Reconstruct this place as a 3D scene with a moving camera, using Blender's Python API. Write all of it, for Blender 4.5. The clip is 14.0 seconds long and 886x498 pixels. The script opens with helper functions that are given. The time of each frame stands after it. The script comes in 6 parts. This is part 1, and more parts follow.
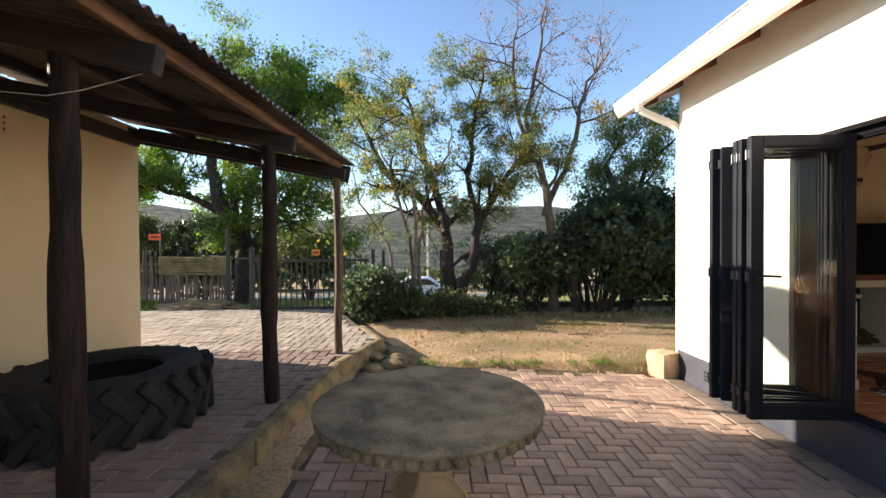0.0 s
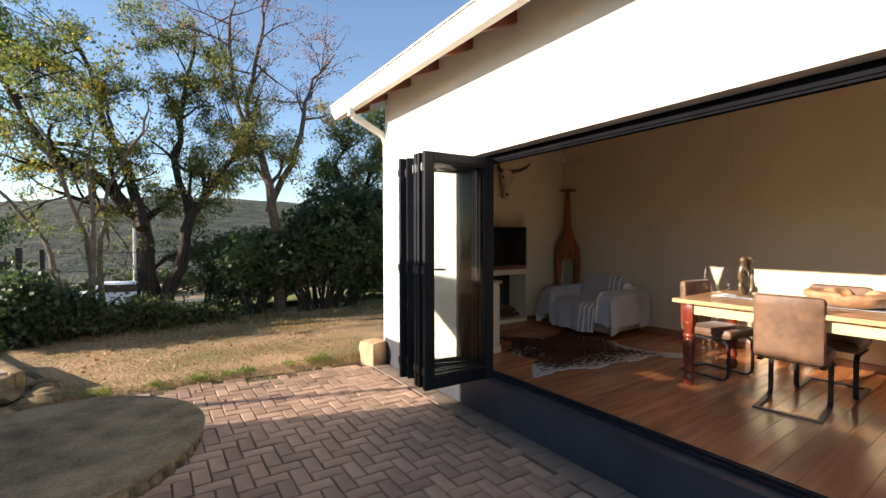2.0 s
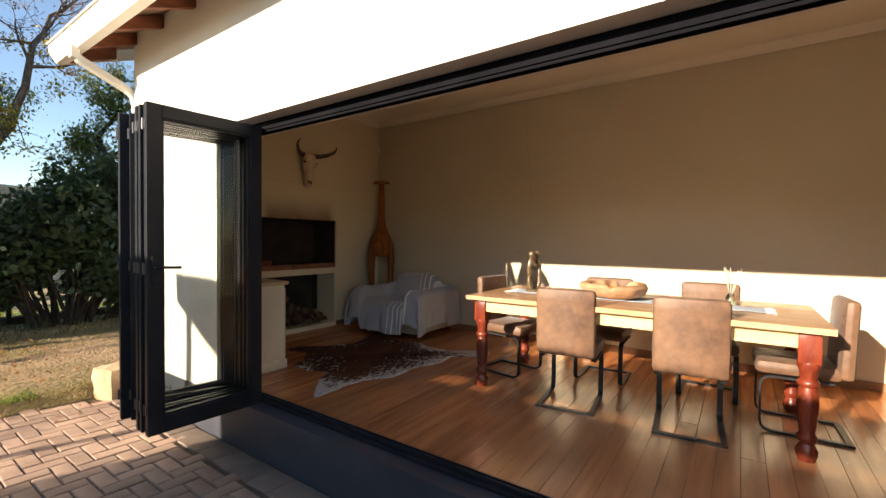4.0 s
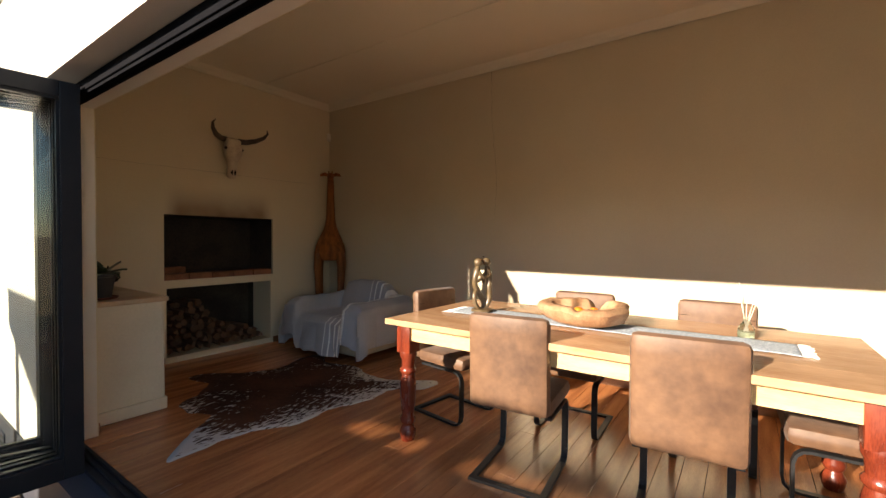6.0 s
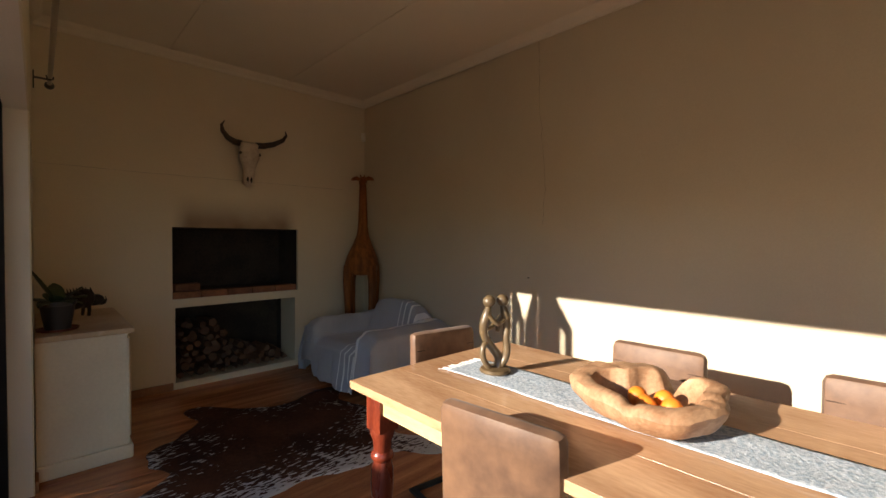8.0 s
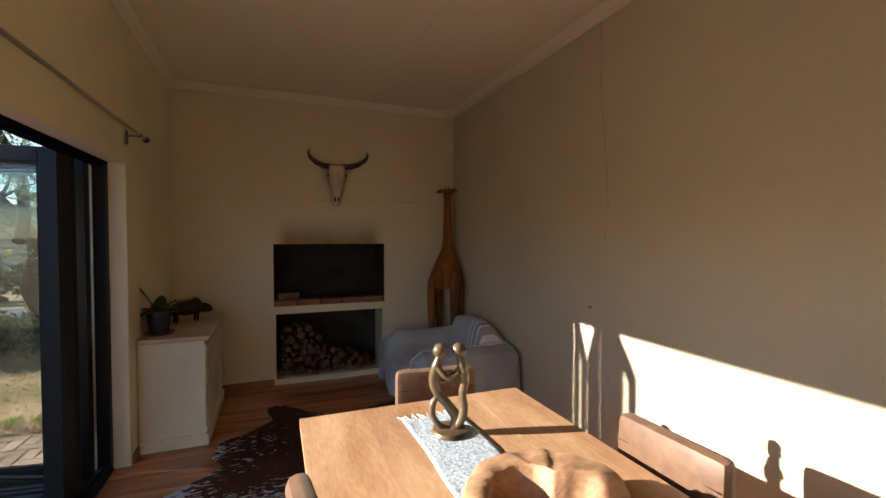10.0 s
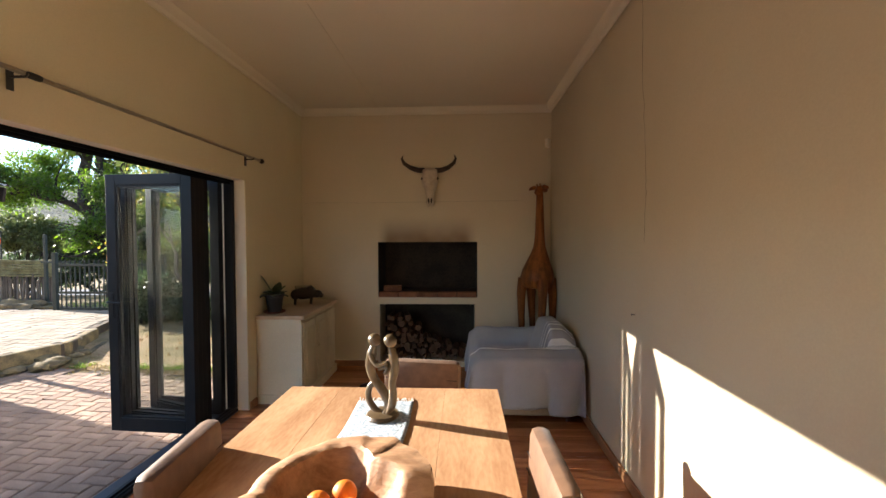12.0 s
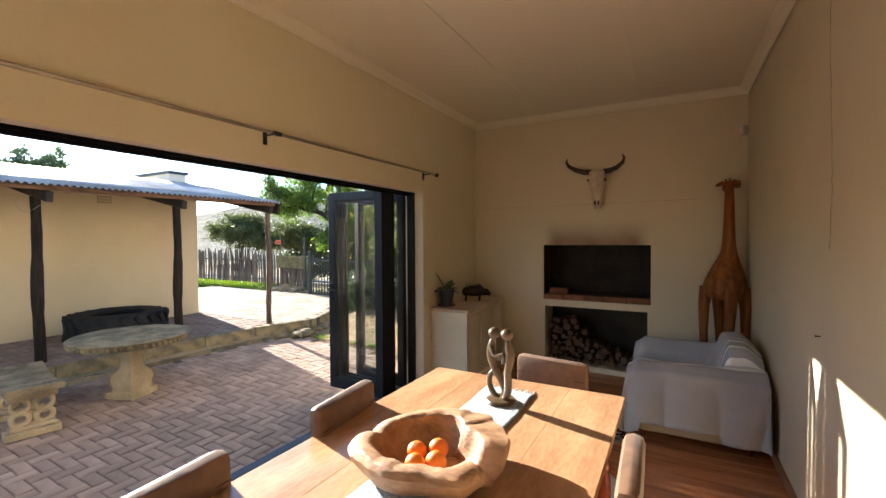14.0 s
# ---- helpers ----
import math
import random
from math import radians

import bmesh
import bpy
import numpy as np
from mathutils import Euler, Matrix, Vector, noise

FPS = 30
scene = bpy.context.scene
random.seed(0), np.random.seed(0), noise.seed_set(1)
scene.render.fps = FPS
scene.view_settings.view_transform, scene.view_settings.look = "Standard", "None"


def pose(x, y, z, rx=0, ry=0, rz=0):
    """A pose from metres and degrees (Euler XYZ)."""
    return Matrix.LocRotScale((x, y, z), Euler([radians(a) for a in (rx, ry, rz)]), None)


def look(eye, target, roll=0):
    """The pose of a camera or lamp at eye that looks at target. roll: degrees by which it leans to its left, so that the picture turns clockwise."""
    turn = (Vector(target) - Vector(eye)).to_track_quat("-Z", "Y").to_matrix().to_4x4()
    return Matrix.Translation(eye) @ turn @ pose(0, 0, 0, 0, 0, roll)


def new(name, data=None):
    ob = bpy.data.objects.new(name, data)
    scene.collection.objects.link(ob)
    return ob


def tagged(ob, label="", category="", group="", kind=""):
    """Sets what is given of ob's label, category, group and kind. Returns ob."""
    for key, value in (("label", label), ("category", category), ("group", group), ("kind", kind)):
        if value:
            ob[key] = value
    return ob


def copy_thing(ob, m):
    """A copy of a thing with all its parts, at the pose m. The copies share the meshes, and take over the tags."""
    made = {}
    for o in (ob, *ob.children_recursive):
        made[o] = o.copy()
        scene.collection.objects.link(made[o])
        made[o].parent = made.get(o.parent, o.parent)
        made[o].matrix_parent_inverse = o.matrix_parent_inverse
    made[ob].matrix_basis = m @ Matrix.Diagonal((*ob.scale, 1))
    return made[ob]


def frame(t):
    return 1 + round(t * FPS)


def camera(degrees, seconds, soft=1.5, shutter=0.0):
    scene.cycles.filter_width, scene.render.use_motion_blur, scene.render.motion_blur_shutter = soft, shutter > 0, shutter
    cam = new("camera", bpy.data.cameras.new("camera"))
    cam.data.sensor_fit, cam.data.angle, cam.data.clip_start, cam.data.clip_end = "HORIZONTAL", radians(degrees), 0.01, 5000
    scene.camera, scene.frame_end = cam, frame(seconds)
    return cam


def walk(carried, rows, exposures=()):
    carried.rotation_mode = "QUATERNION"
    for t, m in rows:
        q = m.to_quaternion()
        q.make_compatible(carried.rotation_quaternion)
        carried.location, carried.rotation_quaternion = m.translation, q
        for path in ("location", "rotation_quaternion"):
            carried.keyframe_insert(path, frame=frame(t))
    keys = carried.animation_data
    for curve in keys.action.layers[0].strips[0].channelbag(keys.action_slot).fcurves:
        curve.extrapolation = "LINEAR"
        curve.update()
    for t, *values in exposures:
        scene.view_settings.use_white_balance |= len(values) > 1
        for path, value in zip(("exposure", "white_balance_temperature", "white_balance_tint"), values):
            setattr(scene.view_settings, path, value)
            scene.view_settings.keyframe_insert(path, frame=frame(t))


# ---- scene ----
cam = camera(92.3, 14.0)
PATH = [
    (0, (1.832, 0.663, 1.315), (1.87, 2.663, 1.286), -0.4),
    (0.5, (1.868, 0.635, 1.323), (2.159, 2.614, 1.289), -0.3),
    (1, (1.894, 0.639, 1.324), (2.479, 2.551, 1.29), -0.3),
    (1.5, (1.988, 0.634, 1.332), (2.866, 2.431, 1.289), -0.2),
    (2, (2.201, 0.615, 1.322), (3.329, 2.265, 1.275), -0.1),
    (2.5, (2.396, 0.627, 1.3), (3.701, 2.142, 1.255), -0.1),
    (3, (2.607, 0.673, 1.259), (4.057, 2.05, 1.216), -0.1),
    (3.5, (2.833, 0.705, 1.262), (4.394, 1.953, 1.214), 0.2),
    (4, (3.036, 0.73, 1.244), (4.676, 1.874, 1.203), 0.5),
    (4.2, (3.147, 0.733, 1.252), (4.798, 1.86, 1.206), 0.4),
    (6.5, (4.386, 0.863, 1.301), (5.998, 2.046, 1.255), 0.6),
    (7, (4.614, 0.95, 1.337), (6.184, 2.187, 1.29), 0.8),
    (7.5, (4.865, 0.986, 1.365), (6.347, 2.328, 1.317), 0.5),
    (8, (5.108, 0.975, 1.417), (6.486, 2.423, 1.37), 0.4),
    (9.6, (5.87, 0.745, 1.572), (6.717, 2.556, 1.523), 0.1),
    (10.5, (6.241, 0.588, 1.583), (6.808, 2.505, 1.525), 0.0),
    (11, (6.511, 0.509, 1.582), (6.849, 2.48, 1.524), 0.0),
    (11.5, (6.755, 0.436, 1.582), (6.877, 2.432, 1.522), 0.0),
    (12, (7.03, 0.421, 1.581), (6.936, 2.418, 1.520), -0.2),
    (12.5, (7.221, 0.403, 1.582), (6.881, 2.373, 1.523), -0.3),
    (13, (7.342, 0.354, 1.583), (6.748, 2.263, 1.529), -0.3),
    (13.5, (7.396, 0.308, 1.595), (6.585, 2.136, 1.542), -0.3),
    (14, (7.426, 0.287, 1.6), (6.471, 2.044, 1.549), -0.3),
]
walk(cam, [(t, look(eye, target, roll)) for t, eye, target, roll in PATH],
     exposures=[(0, 1.46, 6950, 13), (2, 1.2, 7150, 14), (4, 1.32, 7500, 14), (6.5, 1.42, 7250, 13), (8, 1.25, 6800, 12), (10.5, 1.78, 6450, 10), (14, 2.2, 6500, 10)])

# ---- world, sun ----
SUN_WAY = Vector((1.0, -0.28, -0.346)).normalized()
world = bpy.data.worlds.new("sky")
scene.world = world
world.use_nodes = True
wn = world.node_tree
sky = wn.nodes.new("ShaderNodeTexSky")
sky.sky_type = "NISHITA"
sky.sun_disc = False
sky.sun_elevation = math.asin(-SUN_WAY.z)
sky.sun_rotation = math.atan2(-SUN_WAY.x, -SUN_WAY.y)
sky.air_density, sky.dust_density, sky.ozone_density = 1.0, 0.1, 3.2
wn.nodes["Background"].inputs[1].default_value = 0.12
wn.links.new(sky.outputs[0], wn.nodes["Background"].inputs[0])
sun = new("sun", bpy.data.lights.new("sun", "SUN"))
sun.data.energy, sun.data.angle, sun.data.color = 5.0, radians(0.5), (1.0, 0.92, 0.81)
sun.matrix_world = Matrix.Translation((-20, 10, 15)) @ SUN_WAY.to_track_quat("-Z", "Y").to_matrix().to_4x4()
# added area lamp in the door opening behind the view, boosts sky light indoors
door_fill_light = new("door_fill_light", bpy.data.lights.new("door_fill_light", "AREA"))
door_fill_light.data.shape, door_fill_light.data.size, door_fill_light.data.size_y = "RECTANGLE", 0.7, 1.8
door_fill_light.data.energy, door_fill_light.data.color = 2.6, (1.0, 0.95, 0.88)
door_fill_light.matrix_world = look((5.06, 0.22, 1.05), (6.06, 0.22, 1.05))


# ---- materials ----
def mat(name, a, b=None, rough=0.6, scale=4.0, fine=60.0, bump=0.15, metal=0.0, vary=0.0, stretch=(1, 1, 1), sheen=0.0, island=False, dist=0.01, contrast=(0.35, 0.65), specular=0.5):
    """Two colours mixed by broad and fine noise, with fine relief; vary: difference from piece to piece."""
    m = bpy.data.materials.new(name)
    m.use_nodes = True
    n, k = m.node_tree.nodes, m.node_tree.links
    p = n["Principled BSDF"]
    b = b or tuple(c * 0.8 for c in a)
    tc, mp = n.new("ShaderNodeTexCoord"), n.new("ShaderNodeMapping")
    mp.inputs["Scale"].default_value = stretch
    k.new(tc.outputs["Object"], mp.inputs[0])
    n1, n2 = n.new("ShaderNodeTexNoise"), n.new("ShaderNodeTexNoise")
    n1.inputs["Scale"].default_value, n1.inputs["Detail"].default_value = scale, 5
    n2.inputs["Scale"].default_value, n2.inputs["Detail"].default_value = fine, 4
    k.new(mp.outputs[0], n1.inputs[0]), k.new(mp.outputs[0], n2.inputs[0])
    add = n.new("ShaderNodeMath")
    add.operation = "MULTIPLY_ADD"
    add.inputs[1].default_value = 0.45
    k.new(n2.outputs[0], add.inputs[0]), k.new(n1.outputs[0], add.inputs[2])
    fit = n.new("ShaderNodeMapRange")
    fit.inputs[1].default_value, fit.inputs[2].default_value = contrast[0] + 0.22, contrast[1] + 0.22
    k.new(add.outputs[0], fit.inputs[0])
    mix = n.new("ShaderNodeMix")
    mix.data_type = "RGBA"
    mix.inputs["A"].default_value, mix.inputs["B"].default_value = (*a, 1), (*b, 1)
    k.new(fit.outputs[0], mix.inputs["Factor"])
    col = mix.outputs["Result"]
    if vary:
        hsv = n.new("ShaderNodeHueSaturation")
        src = n.new("ShaderNodeNewGeometry").outputs["Random Per Island"] if island else n.new("ShaderNodeObjectInfo").outputs["Random"]
        mr = n.new("ShaderNodeMapRange")
        mr.inputs[3].default_value, mr.inputs[4].default_value = 1 - vary, 1 + vary
        k.new(src, mr.inputs[0]), k.new(mr.outputs[0], hsv.inputs["Value"]), k.new(col, hsv.inputs["Color"])
        col = hsv.outputs[0]
    k.new(col, p.inputs["Base Color"])
    rr = n.new("ShaderNodeMapRange")
    rr.inputs[3].default_value, rr.inputs[4].default_value = max(rough - 0.1, 0.02), min(rough + 0.12, 1)
    k.new(n1.outputs[0], rr.inputs[0]), k.new(rr.outputs[0], p.inputs["Roughness"])
    p.inputs["Metallic"].default_value = metal
    p.inputs["Sheen Weight"].default_value = sheen
    p.inputs["Specular IOR Level"].default_value = specular
    if bump:
        bp = n.new("ShaderNodeBump")
        bp.inputs["Strength"].default_value, bp.inputs["Distance"].default_value = bump, dist
        k.new(add.outputs[0], bp.inputs["Height"]), k.new(bp.outputs[0], p.inputs["Normal"])
    return m


def leaf_mat(name, a, b, through_light=0.45):
    m = mat(name, a, b, 0.5, 1.2, 9.0, 0, vary=0.35, island=True)
    n, k = m.node_tree.nodes, m.node_tree.links
    p, out = n["Principled BSDF"], n["Material Output"]
    tr, mx = n.new("ShaderNodeBsdfTranslucent"), n.new("ShaderNodeMixShader")
    mx.inputs[0].default_value = through_light
    src = p.inputs["Base Color"].links[0].from_socket
    hsv = n.new("ShaderNodeHueSaturation")
    hsv.inputs["Value"].default_value, hsv.inputs["Saturation"].default_value = 1.5, 1.1
    k.new(src, hsv.inputs["Color"]), k.new(hsv.outputs[0], tr.inputs[0])
    k.new(p.outputs[0], mx.inputs[1]), k.new(tr.outputs[0], mx.inputs[2]), k.new(mx.outputs[0], out.inputs[0])
    return m


def pane_mat(name):
    """Window glass: clear, with a Fresnel gloss."""
    m = bpy.data.materials.new(name)
    m.use_nodes = True
    n, k = m.node_tree.nodes, m.node_tree.links
    tr, gl, mx, fr = n.new("ShaderNodeBsdfTransparent"), n.new("ShaderNodeBsdfGlossy"), n.new("ShaderNodeMixShader"), n.new("ShaderNodeFresnel")
    tr.inputs[0].default_value = (0.93, 0.95, 0.94, 1)
    gl.inputs["Roughness"].default_value = 0.01
    fr.inputs[0].default_value = 1.6
    k.new(fr.outputs[0], mx.inputs[0]), k.new(tr.outputs[0], mx.inputs[1]), k.new(gl.outputs[0], mx.inputs[2]), k.new(mx.outputs[0], n["Material Output"].inputs[0])
    return m


def glass_mat(name, tint=(1, 1, 1), rough=0.0):
    m = bpy.data.materials.new(name)
    m.use_nodes = True
    p = m.node_tree.nodes["Principled BSDF"]
    p.inputs["Base Color"].default_value = (*tint, 1)
    p.inputs["Roughness"].default_value, p.inputs["Transmission Weight"].default_value, p.inputs["IOR"].default_value = rough, 1, 1.45
    return m


PLASTER_OUT = mat("cream_plaster_outside", (0.81, 0.76, 0.67), (0.74, 0.69, 0.60), 0.85, 0.9, 180, 0.12)
PLASTER_YARD = mat("ochre_plaster", (0.66, 0.50, 0.30), (0.58, 0.43, 0.25), 0.85, 0.7, 150, 0.12)
# east wall: the room's beige, its dimmer lighting put into the colour
PLASTER_EAST = mat("beige_wall_paint_shade_tone", (0.64, 0.555, 0.40), (0.585, 0.50, 0.355), 0.62, 0.8, 120, 0.06)
PLASTER_IN = mat("beige_wall_paint", (0.72, 0.64, 0.445), (0.66, 0.585, 0.40), 0.7, 0.8, 120, 0.06)
CEIL = mat("white_ceiling_board", (0.79, 0.725, 0.59), (0.75, 0.685, 0.55), 0.75, 0.6, 80, 0.03)
PLINTH = mat("charcoal_plinth_paint", (0.036, 0.04, 0.054), (0.055, 0.058, 0.07), 0.55, 3, 90, 0.15)
FRAME = mat("charcoal_aluminium", (0.012, 0.013, 0.017), (0.017, 0.018, 0.022), 0.45, 5, 200, 0.02, specular=0.22)
GLASS = pane_mat("clear_glass")
WHITE = mat("white_painted_metal", (0.80, 0.76, 0.68), (0.72, 0.68, 0.58), 0.45, 3, 60, 0.03)
RAFTER = mat("red_stained_timber", (0.24, 0.075, 0.032), (0.15, 0.045, 0.02), 0.6, 3, 40, 0.2, stretch=(1, 8, 8))
THATCH = mat("dusty_roof_tile_underside", (0.30, 0.20, 0.14), (0.16, 0.09, 0.06), 0.9, 6, 50, 0.5)
TILE = mat("brown_roof_tile", (0.22, 0.11, 0.07), (0.14, 0.07, 0.05), 0.8, 5, 60, 0.2)
PAVER = mat("red_clay_paver", (0.42, 0.285, 0.205), (0.28, 0.185, 0.135), 0.85, 3, 70, 0.3, vary=0.22)
PAVER_FAR = mat("red_clay_paver_joined", (0.42, 0.285, 0.205), (0.28, 0.185, 0.135), 0.85, 3, 70, 0.3, vary=0.22, island=True)
# one clay paver in two tones: sunlit drive and shaded terrace put into colour
PAVER_SUNLIT = mat("sunlit_clay_paver", (0.44, 0.365, 0.28), (0.31, 0.25, 0.19), 0.9, 1.5, 70, 0.3, vary=0.16, island=True)
PAVER_SHADED = mat("shaded_clay_paver", (0.27, 0.19, 0.145), (0.18, 0.125, 0.098), 0.9, 2.0, 70, 0.3, vary=0.16)
PAVER_SHADED_FAR = mat("shaded_clay_paver_joined", (0.27, 0.19, 0.145), (0.18, 0.125, 0.098), 0.9, 2.0, 70, 0.3, vary=0.16, island=True)
PAVER_GREY = mat("grey_concrete_paver", (0.24, 0.18, 0.135), (0.17, 0.125, 0.095), 0.85, 3, 70, 0.3, vary=0.15)
MORTAR = mat("sandy_joint", (0.13, 0.09, 0.06), (0.075, 0.055, 0.04), 0.95, 6, 120, 0.4)
KERB = mat("mossy_sandstone_kerb", (0.29, 0.205, 0.095), (0.11, 0.085, 0.05), 0.9, 5, 60, 0.5, vary=0.15)
LAWN = mat("dry_lawn_and_bare_earth", (0.42, 0.275, 0.15), (0.205, 0.155, 0.062), 0.95, 0.9, 26, 1.0, dist=0.05, contrast=(0.40, 0.58))
POST = mat("creosoted_pole", (0.030, 0.017, 0.011), (0.007, 0.005, 0.004), 0.7, 5, 40, 0.8, stretch=(6, 6, 0.7), specular=0.2)
POST_PALE = mat("weathered_pole", (0.15, 0.092, 0.055), (0.05, 0.031, 0.02), 0.8, 6, 60, 0.5, stretch=(6, 6, 0.7))
BEAM = mat("dark_roof_timber", (0.035, 0.021, 0.014), (0.013, 0.009, 0.007), 0.7, 4, 50, 0.4, stretch=(6, 1, 6))
BEAM_RED = mat("weathered_brown_purlin", (0.20, 0.10, 0.05), (0.085, 0.042, 0.024), 0.75, 4, 50, 0.4, stretch=(6, 1, 6))
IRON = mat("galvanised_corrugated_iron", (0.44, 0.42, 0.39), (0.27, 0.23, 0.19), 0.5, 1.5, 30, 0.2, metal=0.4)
# darker iron for the sheet's underside: shade under the roof put into colour
IRON_SHADED = mat("shaded_iron_underside", (0.10, 0.085, 0.075), (0.05, 0.034, 0.026), 0.6, 1.5, 30, 0.2, metal=0.4)
RUBBER = mat("old_tyre_rubber", (0.012, 0.011, 0.011), (0.028, 0.025, 0.022), 0.75, 5, 60, 0.5, specular=0.2)
CAST = mat("mossy_cast_concrete", (0.33, 0.25, 0.145), (0.115, 0.09, 0.05), 0.9, 5, 75, 0.8, dist=0.012, contrast=(0.34, 0.66))
CAST_PALE = mat("sandy_cast_concrete", (0.50, 0.38, 0.23), (0.34, 0.26, 0.15), 0.9, 4, 60, 0.4)


# ---- small builders ----
def link(name, bm, material, parent=None, label="", smooth=False):
    me = bpy.data.meshes.new(name)
    bm.to_mesh(me)
    bm.free()
    me.materials.append(material)
    if smooth:
        me.polygons.foreach_set("use_smooth", [True] * len(me.polygons))
        me.set_sharp_from_angle(angle=radians(40))
    ob = new(name, me)
    if parent:
        ob.parent = parent
    if label:
        ob["label"] = label
    return ob


def part(name, bm, material, parent, label="", smooth=False):
    return link(name, bm, material, parent, label, smooth)


def thing(name, label, category, at=(0, 0, 0), turn=0, group="", kind=""):
    ob = new(name)
    ob.empty_display_size = 0.1
    ob.matrix_basis = pose(*at, 0, 0, turn)
    return tagged(ob, label, category, group, kind)


def box(bm, lo, hi, bevel=0.0, m=None):
    ret = bmesh.ops.create_cube(bm, size=1)
    vs = ret["verts"]
    c = [(a + b) / 2 for a, b in zip(lo, hi)]
    s = [abs(b - a) for a, b in zip(lo, hi)]
    for v in vs:
        v.co = Vector((v.co.x * s[0] + c[0], v.co.y * s[1] + c[1], v.co.z * s[2] + c[2]))
    if bevel:
        es = list({e for v in vs for e in v.link_edges})
        r = bmesh.ops.bevel(bm, geom=es, offset=min(bevel, min(s) * 0.45), segments=2, affect="EDGES", profile=0.5)
        vs = list({v for f in r["faces"] for v in f.verts} | {v for v in vs if v.is_valid})
    if m is not None:
        bmesh.ops.transform(bm, matrix=m, verts=vs)
    return bm


def boxes(*list_of, bevel=0.0):
    bm = bmesh.new()
    for lo, hi in list_of:
        box(bm, lo, hi, bevel)
    return bm


def lathe(bm, profile, n=24, m=None, squash=(1, 1)):
    """profile: (radius, height) from bottom to top."""
    rings = []
    for r, z in profile:
        rings.append([bm.verts.new((r * math.cos(2 * math.pi * i / n) * squash[0], r * math.sin(2 * math.pi * i / n) * squash[1], z)) for i in range(n)])
    for a, b in zip(rings, rings[1:]):
        for i in range(n):
            bm.faces.new((a[i], a[(i + 1) % n], b[(i + 1) % n], b[i]))
    bm.faces.new(rings[0][::-1]), bm.faces.new(rings[-1])
    if m is not None:
        bmesh.ops.transform(bm, matrix=m, verts=[v for r in rings for v in r])
    return bm


def tube(bm, pts, radii, n=8, cap=True, flat=None):
    """A round bar along points; flat=(a, b): a flat bar's half sides instead."""
    pts = [Vector(p) for p in pts]
    rings, side = [], None
    for i, p in enumerate(pts):
        d = (pts[min(i + 1, len(pts) - 1)] - pts[max(i - 1, 0)])
        d = d.normalized() if d.length > 1e-9 else Vector((0, 0, 1))
        if side is None:
            side = d.orthogonal().normalized() if abs(d.x) > 0.9 or flat is None else d.cross(Vector((1, 0, 0))).normalized()
        side = (side - d * side.dot(d)).normalized()
        up = d.cross(side)
        r = radii[i] if hasattr(radii, "__len__") else radii
        if flat:
            ring = [bm.verts.new(p + side * a * flat[0] + up * b * flat[1]) for a, b in ((1, 1), (-1, 1), (-1, -1), (1, -1))]
        else:
            ring = [bm.verts.new(p + (side * math.cos(2 * math.pi * j / n) + up * math.sin(2 * math.pi * j / n)) * r) for j in range(n)]
        rings.append(ring)
    k = len(rings[0])
    for a, b in zip(rings, rings[1:]):
        for j in range(k):
            bm.faces.new((a[j], a[(j + 1) % k], b[(j + 1) % k], b[j]))
    if cap:
        bm.faces.new(rings[0][::-1]), bm.faces.new(rings[-1])
    return bm


def prism(bm, outline, lo, hi, m=None):
    """An outline in (x, z), drawn out along y from lo to hi."""
    a = [bm.verts.new((x, lo, z)) for x, z in outline]
    b = [bm.verts.new((x, hi, z)) for x, z in outline]
    bm.faces.new(a), bm.faces.new(b[::-1])
    for i in range(len(a)):
        j = (i + 1) % len(a)
        bm.faces.new((a[j], a[i], b[i], b[j]))
    bmesh.ops.recalc_face_normals(bm, faces=bm.faces)
    if m is not None:
        bmesh.ops.transform(bm, matrix=m, verts=a + b)
    return bm


def raw(name, verts, faces, material, parent=None, smooth=False):
    me = bpy.data.meshes.new(name)
    me.from_pydata(verts, [], faces)
    me.materials.append(material)
    if smooth:
        me.polygons.foreach_set("use_smooth", [True] * len(me.polygons))
    ob = new(name, me)
    if parent:
        ob.parent = parent
    return ob


def structure(name, bm, material, label, category, smooth=False):
    return tagged(link(name, bm, material, None, "", smooth), label, category, "", "structure")


# ---- the house shell ----
X0, X1, XI, XR = 4.79, 5.075, 5.075, 8.07      # outer face, inner face, room side wall
YF, YB, YC, YN = 5.52, 5.90, 5.76, -2.6      # fireplace wall, hearth end, house corner, wall behind
OY0, OY1, OZ, HZ = -0.20, 4.16, 2.13, 2.065   # opening, frame head
FX, FW = 4.905, 0.078                        # door frame
CZ, GZ = 3.10, -0.30


structure("wall_west", boxes(((X0, OY1, 0.0), (X1, YC, 3.33)), ((X0, OY0, OZ), (FX + FW, OY1, 3.33)), ((FX + FW, OY0, 2.085), (X1, OY1, 3.33)), ((X0, YN - 0.3, 0.0), (X1, OY0, 3.33))), PLASTER_OUT, "cream plastered house wall with a wide door opening", "wall")
for lo_, hi_ in (((X1, OY1, 0.0), (X1 + 0.006, YF, CZ)), ((X1, OY0, 2.085), (X1 + 0.006, OY1, CZ)), ((X1, YN, 0.0), (X1 + 0.006, OY0, CZ))):
    structure("wall_lining", boxes((lo_, hi_)), PLASTER_IN, "beige painted inner face of the front wall", "wall")
structure("wall_east", boxes(((XR, YN - 0.3, -0.1), (XR + 0.25, YB, 3.4))), PLASTER_EAST, "plain beige painted plaster wall, coloured darker as shade, with fine cracks", "wall")
